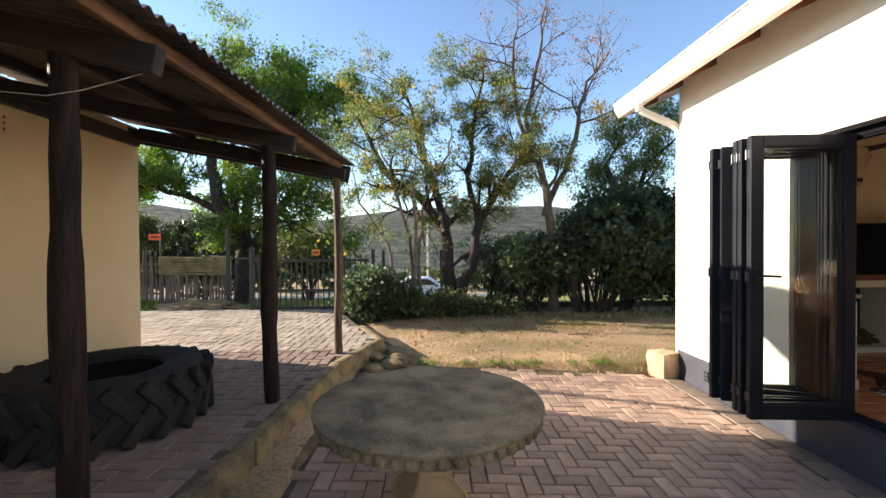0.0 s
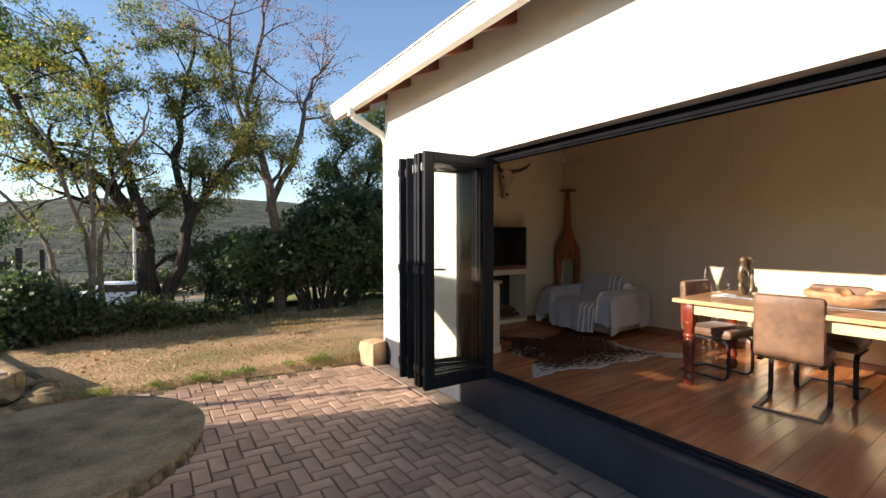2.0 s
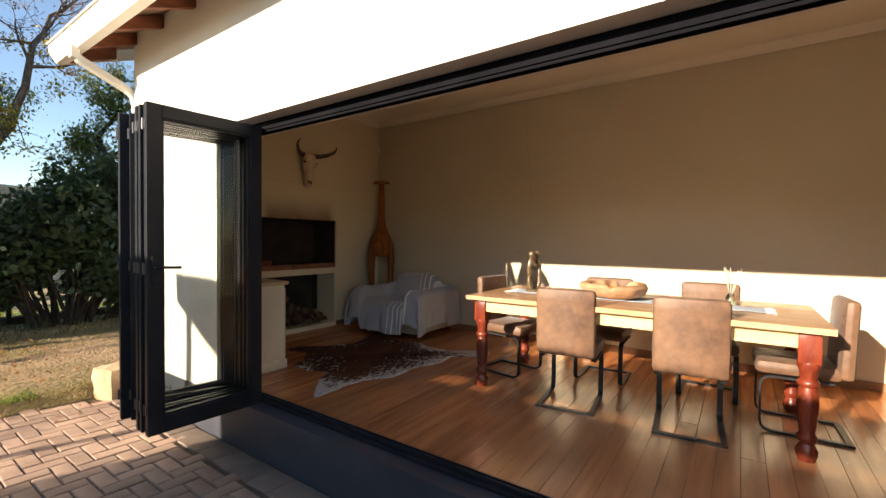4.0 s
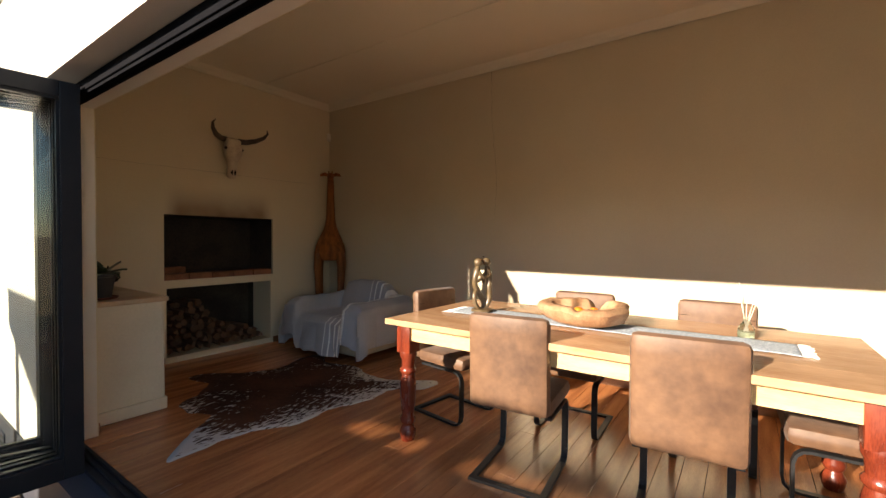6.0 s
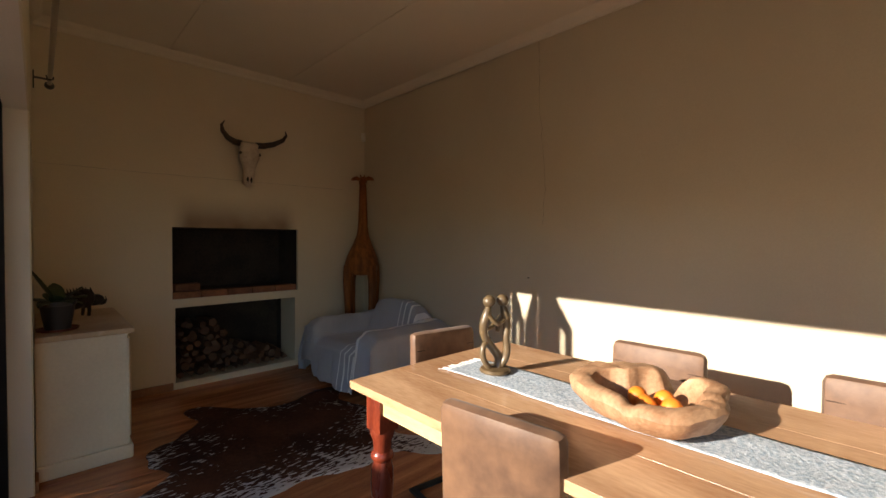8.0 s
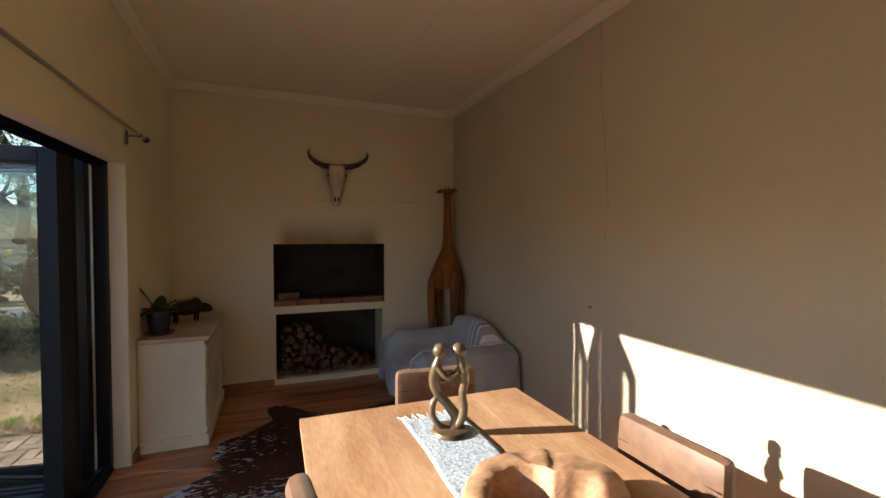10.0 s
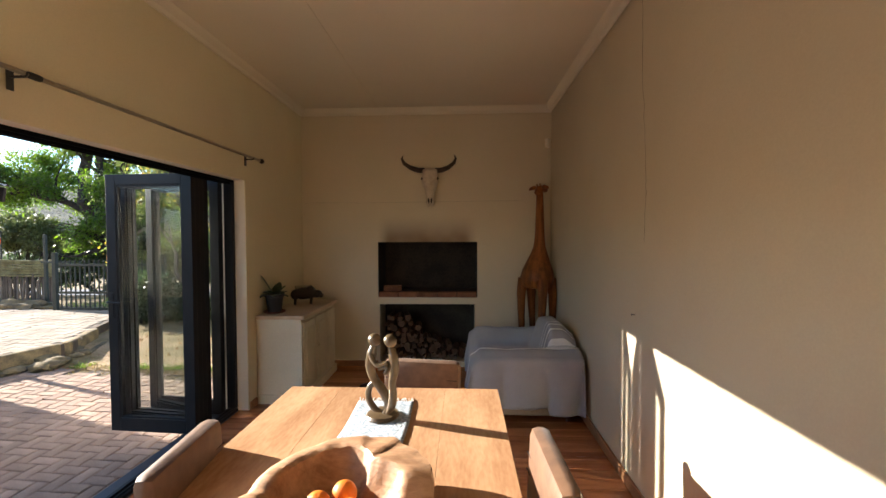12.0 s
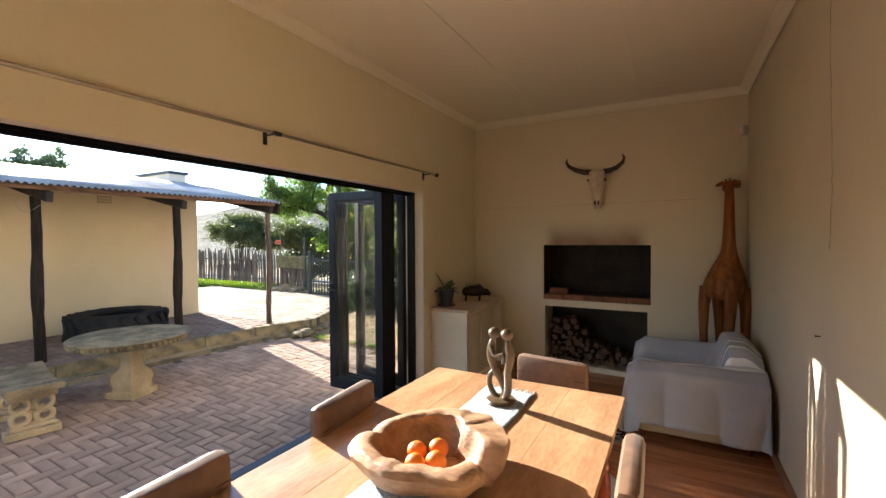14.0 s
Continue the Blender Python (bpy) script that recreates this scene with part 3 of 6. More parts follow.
def timber(name, a, b, w, h, material, label=""):
    """A beam from a to b, its top centred on the line."""
    a, b = Vector(a), Vector(b)
    d = b - a
    bm = box(bmesh.new(), (-w / 2, 0, -h), (w / 2, d.length, 0), 0.006)
    ob = part(name, bm, material, lean, label)
    ob.matrix_basis = Matrix.Translation(a) @ d.to_track_quat("Y", "Z").to_matrix().to_4x4()
    return ob


for off, m_ in ((0.14, BEAM_RED), (1.0, BEAM), (1.9, BEAM)):
    timber("purlin", (front_x(-3) - off, -3.0, roof_z(front_x(-3) - off, -3) + 0.035), (front_x(5.94) - off, 5.94, roof_z(front_x(5.94) - off, 5.94) + 0.035), 0.05, 0.075, m_, "weathered brown purlin")
for px, py in POSTS + [(0.0, -1.7)]:
    xf = front_x(py) - 0.02
    timber("rafter", (xf, py, roof_z(xf, py) - 0.042), (-1.77, py, roof_z(-1.77, py) - 0.042), 0.07, 0.13, BEAM, "dark sawn rafter")
timber("fascia", (front_x(5.96), 5.96, roof_z(front_x(5.96), 5.96) + 0.02), (-1.77, 5.96, roof_z(-1.7, 5.96) + 0.02), 0.04, 0.20, BEAM)
timber("wall_plate", (-1.72, -3, 2.625), (-1.72, 5.84, 2.625), 0.07, 0.135, BEAM)
for i, (px, py) in enumerate(POSTS):
    rng = random.Random(20 + i)
    bm = bmesh.new()
    r0 = (0.056, 0.058, 0.046, 0.06)[i]
    top = roof_z(px, py) - 0.17
    pts, rad = [], []
    for k in range(15):
        z = (top - 0.0) * k / 14
        pts.append((0.007 * math.sin(k * 0.5 + i * 2), 0.007 * math.cos(k * 0.6 + i), z))
        rad.append(r0 * (1.06 - 0.1 * k / 14 + rng.uniform(-0.05, 0.05)) * (1.13 if i < 2 and 5 <= k <= 8 else 1))
    tube(bm, pts, rad, 14)
    ob = link("awning_post", bm, (POST, POST, POST_PALE, POST)[i], None, "", True)
    ob.matrix_basis = pose(px, py, 0)
    tagged(ob, ("thick dark creosoted timber pole carrying the lean-to", "dark creosoted timber pole carrying the lean-to", "thin weathered timber pole at the lean-to's end", "dark creosoted timber pole carrying the lean-to")[i], "post", "lean-to posts")


# ---- room: floor, table, chairs ----
WOOD_FLOOR = mat("red_brown_floorboard", (0.53, 0.205, 0.078), (0.32, 0.115, 0.043), 0.21, 2.2, 45, 0.07, vary=0.2, stretch=(0.6, 7, 7), specular=0.8)


def worn_patch(m, centre, size, colour):
    """A patch of worn lacquer with an uneven outline."""
    n, k = m.node_tree.nodes, m.node_tree.links
    p = n["Principled BSDF"]
    src = p.inputs["Base Color"].links[0].from_socket
    tc, mp, ln, nz, ad, mr, mx = (n.new("ShaderNode" + q) for q in ("TexCoord", "Mapping", "VectorMath", "TexNoise", "Math", "MapRange", "Mix"))
    mp.inputs["Location"].default_value = [-c / q for c, q in zip(centre, size)]
    mp.inputs["Scale"].default_value = [1 / q for q in size]
    ln.operation, ad.operation, mx.data_type = "LENGTH", "MULTIPLY_ADD", "RGBA"
    nz.inputs["Scale"].default_value, nz.inputs["Detail"].default_value = 3.5, 6
    ad.inputs[1].default_value = 0.9
    mr.inputs[1].default_value, mr.inputs[2].default_value, mr.inputs[3].default_value, mr.inputs[4].default_value = 1.05, 1.6, 0.5, 0.0
    mx.inputs["B"].default_value = (*colour, 1)
    k.new(tc.outputs["Object"], mp.inputs[0]), k.new(mp.outputs[0], ln.inputs[0]), k.new(tc.outputs["Object"], nz.inputs[0])
    k.new(nz.outputs[0], ad.inputs[0]), k.new(ln.outputs["Value"], ad.inputs[2]), k.new(ad.outputs[0], mr.inputs[0])
    k.new(mr.outputs[0], mx.inputs["Factor"]), k.new(src, mx.inputs["A"]), k.new(mx.outputs["Result"], p.inputs["Base Color"])


worn_patch(WOOD_FLOOR, (5.9, 0.9, 0.0), (1.0, 1.3, 1.0), (0.27, 0.165, 0.095))
fl = structure("floor", boxes(((XI - 0.085, YN, -0.15), (XR, YF, -0.014))), MORTAR, "red-brown wooden floorboards, worn by the doors", "floor")
SKIRT = mat("brown_skirting", (0.36, 0.17, 0.075), (0.25, 0.11, 0.05), 0.5, 3, 50, 0.1)
structure("baseboard", boxes(((XR - 0.018, YN, 0), (XR, YF, 0.075)), ((LX1 + 0.03, YF - 0.016, 0), (XR - 0.018, YF, 0.07)), ((XI + 0.006, YF - 0.016, 0), (LX0 - 0.02, YF, 0.07)), ((XI + 0.006, OY1 + 0.02, 0), (XI + 0.022, YF - 0.016, 0.07)), bevel=0.004), SKIRT, "brown wooden skirting board", "baseboard")

TTOP = mat("waxed_pine_top", (0.58, 0.36, 0.205), (0.37, 0.195, 0.10), 0.21, 2.0, 22, 0.14, stretch=(3.2, 0.8, 3.2), vary=0.14, contrast=(0.3, 0.72))
TAPRON = mat("bare_pine_apron", (0.72, 0.52, 0.27), (0.62, 0.42, 0.19), 0.5, 2.5, 40, 0.1, stretch=(7, 0.8, 7))
TLEG = mat("red_varnished_leg", (0.23, 0.042, 0.018), (0.11, 0.018, 0.009), 0.25, 4, 50, 0.1, stretch=(4, 4, 0.8))
TX0, TX1, TY0, TY1, TZ = 6.115, 7.21, 0.29, 2.635, 0.78
table = thing("dining_table", "long pine farmhouse table with red turned legs", "table", ((TX0 + TX1) / 2, (TY0 + TY1) / 2, 0))
hx, hy = (TX1 - TX0) / 2, (TY1 - TY0) / 2
bw = 2 * hx / 4
for i in range(4):
    bm = box(bmesh.new(), (-hx + i * bw + 0.0002, -hy, TZ - 0.035), (-hx + (i + 1) * bw - 0.0002, hy, TZ), 0.0012)
    corner = -hx if i == 0 else hx
    if i in (0, 3):
        bmesh.ops.bevel(bm, geom=[e for e in bm.edges if abs(e.verts[0].co.z - e.verts[1].co.z) > 0.02 and all(abs(v.co.x - corner) < 0.002 for v in e.verts)], offset=0.035, segments=4, affect="EDGES")
    part("board", bm, TTOP, table)
part("apron", boxes(((-hx + 0.07, -hy + 0.08, 0.647), (-hx + 0.095, hy - 0.08, 0.745))), TAPRON, table, "pale bare pine side rail")
part("apron", boxes(((hx - 0.095, -hy + 0.08, 0.647), (hx - 0.07, hy - 0.08, 0.745))), TAPRON, table, "pale bare pine side rail")
part("apron", boxes(((-hx + 0.09, -hy + 0.07, 0.647), (hx - 0.09, -hy + 0.095, 0.745))), TAPRON, table)
part("apron", boxes(((-hx + 0.09, hy - 0.095, 0.647), (hx - 0.09, hy - 0.07, 0.745))), TAPRON, table)
for sx in (-1, 1):
    for sy in (-1, 1):
        m = Matrix.Translation((sx * (hx - 0.105), sy * (hy - 0.105), 0))
        bm = lathe(bmesh.new(), [(0.04, 0), (0.05, 0.03), (0.053, 0.06), (0.04, 0.085), (0.034, 0.1), (0.047, 0.12), (0.049, 0.14), (0.036, 0.165), (0.045, 0.22), (0.052, 0.32), (0.050, 0.38), (0.040, 0.425), (0.052, 0.44), (0.052, 0.455), (0.040, 0.47), (0.044, 0.52), (0.055, 0.545), (0.055, 0.565), (0.045, 0.60)], 24, m)
        box(bm, (-0.052, -0.052, 0.565), (0.052, 0.052, 0.745), 0.004, m)
        part("leg", bm, TLEG, table, "", True)

SUEDE = mat("worn_brown_suede", (0.20, 0.104, 0.054), (0.072, 0.034, 0.018), 0.55, 5, 24, 0.3, vary=0.08, sheen=0.1, contrast=(0.26, 0.76))
SEAM = mat("dark_stitched_seam", (0.06, 0.032, 0.018), (0.04, 0.02, 0.012), 0.8, 10, 80, 0.2)
STEEL = mat("black_flat_steel", (0.02, 0.02, 0.021), (0.035, 0.034, 0.034), 0.4, 6, 80, 0.06, metal=0.4)


def chair_at(x, y, turn):
    """A cantilever chair; at turn 0 it faces +y."""
    c = thing("dining_chair", "brown suede cantilever dining chair with black steel frame", "chair", (x, y, 0), turn, "chairs round the table")
    bm = box(bmesh.new(), (-0.215, -0.20, 0.385), (0.215, 0.24, 0.475), 0.035)
    part("seat", bm, SUEDE, c, "", True)
    bm = bmesh.new()
    box(bm, (-0.215, -0.04, 0.0), (0.215, 0.035, 0.497), 0.032)
    bmesh.ops.subdivide_edges(bm, edges=[e for e in bm.edges if abs(e.verts[0].co.z - e.verts[1].co.z) > 0.2], cuts=6)
    for v in bm.verts:
        v.co.y += -0.02 * (v.co.z / 0.5) ** 1.3 + 0.012 * (v.co.x / 0.215) ** 2
    bmesh.ops.transform(bm, matrix=Matrix.Translation((0, -0.225, 0.40)), verts=bm.verts)
    b = part("backrest", bm, SUEDE, c, "", True)
    for z in (0.80, 0.74):
        y_ = -0.19 - 0.02 * ((z - 0.4) / 0.5) ** 1.3
        bm = tube(bmesh.new(), [(0.2 * k, y_ + 0.0104 * k * k + 0.0005, z) for k in (-1, -0.5, 0, 0.5, 1)], 0.0025, 5)
        part("seam", bm, SEAM, b, "dark stitched seam across the backrest")
    for s in (-1, 1):
        x_ = 0.19 * s
        pts = [(x_, -0.16, 0.372), (x_, 0.15, 0.372)]
        pts += [(x_, 0.15 + 0.06 * math.sin(a), 0.312 + 0.06 * math.cos(a)) for a in (0.5, 1.0, 1.57)]
        pts += [(x_, 0.21 - 0.0, 0.08)] + [(x_, 0.15 + 0.06 * math.cos(a), 0.069 - 0.06 * math.sin(a)) for a in (0.5, 1.0, 1.57)]
        pts += [(x_, -0.24, 0.009)]
        part("leg", tube(bmesh.new(), pts, 0.01, flat=(0.007, 0.0175)), STEEL, c)
    part("crossbar", boxes(((-0.2075, -0.26, 0.001), (0.2075, -0.225, 0.016))), STEEL, c)
    part("seat_rail", boxes(((-0.2, -0.1, 0.372), (0.2, -0.07, 0.384))), STEEL, c)
    return c


first = chair_at(6.335, 1.795, -84)
for x, y, t in ((6.345, 0.995, -85), (7.075, 1.745, 92), (7.13, 0.93, 91), (6.77, 2.52, 172), (6.755, 0.40, 2)):
    copy_thing(first, pose(x, y, 0, 0, 0, t))

# ---- yard things ----
def rough_up(bm, amount, freq, seed=0):
    for v in bm.verts:
        v.co += Vector((noise.noise(v.co * freq + Vector((seed, 0, 0))), noise.noise(v.co * freq + Vector((0, seed, 9))), noise.noise(v.co * freq + Vector((5, 0, seed))))) * amount


tz = yard_z(1.795)
rt = thing("garden_table", "round cast concrete table, mossy, with a rope-moulded rim", "table", (1.795, 2.92, tz))
bm = lathe(bmesh.new(), [(0.30, 0.647), (0.52, 0.64), (0.565, 0.630), (0.575, 0.688), (0.600, 0.695), (0.603, 0.710), (0.59, 0.718), (0.40, 0.718), (0.2, 0.719)], 56)
rough_up(bm, 0.004, 6)
top = part("tabletop", bm, CAST, rt, "", True)
for i in range(56):
    a = 2 * math.pi * i / 56
    bm = bmesh.new()
    bmesh.ops.create_uvsphere(bm, u_segments=8, v_segments=6, radius=1, matrix=pose(0.574 * math.cos(a), 0.574 * math.sin(a), 0.664, 0, 0, math.degrees(a)) @ pose(0, 0, 0, 28, 0, 0) @ Matrix.Diagonal((0.021, 0.028, 0.032, 1)))
    part("rope_moulding", bm, CAST, top, "", True)
bm = bmesh.new()
prof = [(0.20, 0.0), (0.20, 0.06), (0.155, 0.075), (0.15, 0.12), (0.17, 0.20), (0.155, 0.26), (0.10, 0.32), (0.085, 0.40), (0.10, 0.52), (0.15, 0.60), (0.20, 0.637)]
rings = []
for r, z in prof:
    rings.append([bm.verts.new((sx * r - cx * r * 0.12, sy * r - cy * r * 0.12, z)) for sx, sy, cx, cy in ((-1, -1, -1, 0), (-1, -1, 0, -1), (1, -1, 0, -1), (1, -1, 1, 0), (1, 1, 1, 0), (1, 1, 0, 1), (-1, 1, 0, 1), (-1, 1, -1, 0))])
for a, b in zip(rings, rings[1:]):
    for i in range(8):
        bm.faces.new((a[i], a[(i + 1) % 8], b[(i + 1) % 8], b[i]))
bm.faces.new(rings[0][::-1]), bm.faces.new(rings[-1])
ob = part("pedestal", bm, CAST_PALE, rt, "pale sandy baluster foot", True)
ob.matrix_basis = pose(0, 0, 0, 0, 0, 20)

bz = yard_z(2.05)
be = thing("garden_bench", "curved cast concrete bench on pierced feet", "bench", (1.77, 1.99, bz), 170)
bm = bmesh.new()
N = 12
pts = []
for i in range(N + 1):
    u = -0.55 + 1.1 * i / N
    sag = 0.05 * (u / 0.55) ** 2
    pts.append((u, sag))
prism(bm, [(u, 0.40 + s) for u, s in pts] + [(u, 0.455 + s) for u, s in reversed(pts)], -0.21, 0.21)
bmesh.ops.bevel(bm, geom=[e for e in bm.edges if abs(e.verts[0].co.y) > 0.2 and abs(e.verts[1].co.y - e.verts[0].co.y) < 0.01], offset=0.012, segments=2, affect="EDGES")
rough_up(bm, 0.004, 9, 3)
part("seat", bm, CAST, be, "", True)
for s in (-0.33, 0.33):
    bm = bmesh.new()
    box(bm, (s - 0.08, -0.20, 0), (s + 0.08, 0.20, 0.07), 0.012)
    box(bm, (s - 0.065, -0.17, 0.07), (s + 0.065, 0.17, 0.11), 0.012)
    ft = part("foot", bm, CAST_PALE, be)
    part("foot_cap", box(bmesh.new(), (s - 0.065, -0.18, 0.355), (s + 0.065, 0.18, 0.415), 0.01), CAST_PALE, ft)
    for cy in (-0.085, 0.085):
        for cz in (0.17, 0.295):
            r = bmesh.new()
            ringpts = [(s, cy + 0.062 * math.cos(a), cz + 0.062 * math.sin(a)) for a in [2 * math.pi * k / 16 for k in range(17)]]
            tube(r, ringpts, 0.024, 8, False)
            part("ring", r, CAST_PALE, ft, "", True)

# tractor tyre used as a planter
ty = thing("tractor_tyre", "old black tractor tyre lying on its side", "tyre", (-0.62, 3.87, 0.0))
bm = lathe(bmesh.new(), [(0.36, 0.02), (0.50, 0.0), (0.62, 0.02), (0.655, 0.08), (0.665, 0.22), (0.655, 0.36), (0.61, 0.42), (0.50, 0.44), (0.37, 0.40), (0.355, 0.37), (0.40, 0.34), (0.45, 0.20), (0.36, 0.06)], 64)
rough_up(bm, 0.006, 4, 2)
body = part("tyre_body", bm, RUBBER, ty, "", True)
for i in range(22):
    for s in (0, 1):
        a = 2 * math.pi * (i + 0.5 * s) / 22
        bm = bmesh.new()
        box(bm, (-0.04, -0.042, -0.03), (0.035, 0.042, 0.25), 0.018)
        rough_up(bm, 0.012, 9, i)
        ob = part("tread_lug", bm, RUBBER, body)
        ob.matrix_basis = pose(0.655 * math.cos(a), 0.655 * math.sin(a), 0.20 if s else 0.215, 0, 0, math.degrees(a)) @ pose(0, 0, 0, 38 if s else 180 - 38, 0, 0)
SOIL = mat("dark_soil", (0.06, 0.04, 0.028), (0.03, 0.02, 0.014), 0.95, 6, 60, 0.8)
part("soil", lathe(bmesh.new(), [(0.36, 0.05), (0.43, 0.22), (0.2, 0.25), (0.05, 0.26)], 24), SOIL, ty, "dark soil inside the tyre")

# rock by the corner
bm = bmesh.new()
bmesh.ops.create_cube(bm, size=1)
bmesh.ops.subdivide_edges(bm, edges=bm.edges, cuts=5, use_grid_fill=True)
for v in bm.verts:
    c = v.co.copy()
    v.co = c.lerp(c.normalized() * 0.55, 0.35)
    v.co *= 1 + 0.16 * noise.noise(c * 2.3) + 0.05 * noise.noise(c * 7)
    v.co = Vector((v.co.x * 0.27, v.co.y * 0.30, (v.co.z + 0.45) * 0.34))
ob = link("rock", bm, mat("pale_sandstone", (0.52, 0.36, 0.22), (0.36, 0.23, 0.13), 0.9, 5, 50, 0.5), None, "", True)
ob.matrix_basis = pose(4.64, 5.84, -0.35, 0, 0, 15)
tagged(ob, "pale orange sandstone block at the wall's foot", "rock")
av = thing("plinth_vent", "perforated air brick in the charcoal plinth", "vent", (X0 - 0.013, 5.10, -0.16))
part("plate", boxes(((-0.008, -0.16, -0.07), (0.004, 0.16, 0.07))), PLINTH, av)
# near-black colour for solid pieces that stand in for shaded holes
HOLE_SHADE = mat("painted_hole_shade", (0.004, 0.004, 0.004), (0.006, 0.006, 0.006), 0.9, 5, 50, 0)
for i in range(8):
    for j in range(3):
        part("hole", boxes(((-0.0115, -0.14 + i * 0.037, -0.05 + j * 0.04), (-0.007, -0.118 + i * 0.037, -0.03 + j * 0.04))), HOLE_SHADE, av)

CABLE = mat("white_cable", (0.55, 0.52, 0.46), (0.4, 0.38, 0.33), 0.5, 5, 60, 0)
bm = bmesh.new()
tube(bm, [(-1.72, 3.2, 2.42), (-0.9, 2.75, 2.12), (-0.1, 2.555, 1.99), (0.16, 2.54, 1.962), (0.30, 2.545, 1.985), (0.44, 2.56, 2.03), (0.52, 2.64, 2.10)], 0.0022, 6)
tagged(link("cable", bm, CABLE), "thin white cable slung under the lean-to", "cable")


# ---- fence, gate ----
STEEL_GREEN = mat("dark_green_steel", (0.02, 0.026, 0.023), (0.035, 0.04, 0.035), 0.55, 5, 60, 0.1)
STICK = mat("grey_weathered_stick", (0.20, 0.165, 0.135), (0.09, 0.07, 0.058), 0.9, 5, 40, 0.4, vary=0.35, stretch=(5, 5, 0.6))
GYF = 9.25
gate = thing("sliding_gate", "dark steel palisade gate across the drive", "gate", (-1.75, GYF, -0.04))
for z in (0.07, 0.42, 1.02):
    part("rail", boxes(((0, -0.02, z - 0.025), (2.25, 0.02, z + 0.025))), STEEL_GREEN, gate)
me_ = bpy.data.meshes.new("bar")
bm = boxes(((-0.011, -0.011, 0.05), (0.011, 0.011, 1.13)))
bm.to_mesh(me_), bm.free()
me_.materials.append(STEEL_GREEN)
for i in range(21):
    ob = new("bar", me_)
    ob.parent, ob.matrix_basis = gate, pose(0.05 + i * 0.1075, -0.0, 0)
for x, y, z, h, w in ((-1.83, GYF, -0.1, 1.35, 0.04), (0.58, GYF + 0.05, -0.1, 1.3, 0.035), (-2.55, 9.75, -0.1, 1.75, 0.03)):
    ob = link("fence_post", boxes(((-w, -w, 0), (w, w, h)), bevel=0.005), STEEL_GREEN)
    ob.matrix_basis = pose(x, y, z)
    tagged(ob, "dark steel fence post", "post", "steel posts")
rl = link("fence_rail", boxes(((-2.5, -0.02, 1.0), (-1.85, 0.02, 1.04))), STEEL_GREEN)
rl.matrix_basis = pose(0, 9.6, 0.0, 0, 0, 0)
tagged(rl, "dark steel rail beside the gate", "rail")

sf = thing("stick_fence", "grey weathered stick fence", "fence", (0, 10.2, -0.12))
rng = random.Random(9)
for i in range(105):
    x = -4.36 - i * 0.06
    h = rng.uniform(1.18, 1.42)
    lean_ = rng.uniform(-0.05, 0.05)
    r = rng.uniform(0.018, 0.032)
    ob = part("stick", tube(bmesh.new(), [(0, 0, 0.22), (lean_ * 0.4, 0.01, 0.7), (lean_, 0, h)], [r, r * 0.95, r * 0.7], 6), STICK, sf)
    ob.matrix_basis = pose(x, rng.uniform(-0.03, 0.03), 0)
for z in (0.35, 1.0):
    part("rail", tube(bmesh.new(), [(-10.7, 0.04, z), (-4.3, 0.04, z)], 0.025, 6), STICK, sf)
sg = thing("pole_panel", "low fence panel of stacked poles over upright sticks", "fence", (0, 10.1, -0.12))
for i in range(9):
    r = rng.uniform(0.02, 0.03)
    part("pole", tube(bmesh.new(), [(-4.22, 0, 0.80 + i * 0.045), (-3.3, rng.uniform(-0.02, 0.02), 0.80 + i * 0.045 + rng.uniform(-0.02, 0.02)), (-2.6, -0.1, 0.80 + i * 0.045)], r, 6), mat("mossy_pole", (0.24, 0.22, 0.10), (0.13, 0.11, 0.05), 0.9, 5, 40, 0.3) if i == 0 else bpy.data.materials["mossy_pole"], sg)
for i in range(26):
    x = -4.2 + i * 0.062
    h = rng.uniform(0.66, 0.84)
    ob = part("stick", tube(bmesh.new(), [(0, 0, 0.05), (rng.uniform(-0.03, 0.03), 0, h)], [0.026, 0.02], 6), STICK, sg)
    ob.matrix_basis = pose(x, rng.uniform(-0.02, 0.02) - 0.06 * i / 26, 0)

bm = bmesh.new()
bmesh.ops.create_icosphere(bm, subdivisions=4, radius=1)
for v in bm.verts:
    c = v.co.copy()
    v.co *= 1 + 0.3 * noise.noise(c * 2.2) + 0.12 * noise.noise(c * 6)
    v.co = Vector((v.co.x * 0.95, v.co.y * 0.35, v.co.z * 0.24))
ob = link("earth_mound", bm, KERB, None, "", True)
ob.matrix_basis = pose(-3.1, 9.62, -0.08, 0, 0, -4)
tagged(ob, "low mound of earth and stones below the fence", "mound")

ORANGE = mat("orange_warning_sign", (0.85, 0.14, 0.03), (0.75, 0.11, 0.02), 0.5, 5, 60, 0)
sp = thing("sign_post", "thin post with a small orange warning sign", "sign", (-4.37, 10.4, -0.12))
part("pole", tube(bmesh.new(), [(0, 0, 0), (0.01, 0, 1.85)], 0.02, 8), STEEL_GREEN, sp)
s_ = part("plate", boxes(((-0.24, -0.03, 1.54), (0.03, -0.024, 1.68)), bevel=0.004), ORANGE, sp, "orange plate")
INK = mat("dark_print", (0.25, 0.03, 0.01), (0.2, 0.03, 0.01), 0.5, 5, 60, 0)
part("print", boxes(((-0.20, -0.033, 1.585), (-0.01, -0.0305, 1.635))), INK, s_)
sp2 = thing("gate_sign", "small orange warning sign hung on the gate", "sign", (-0.55, GYF - 0.03, -0.04))
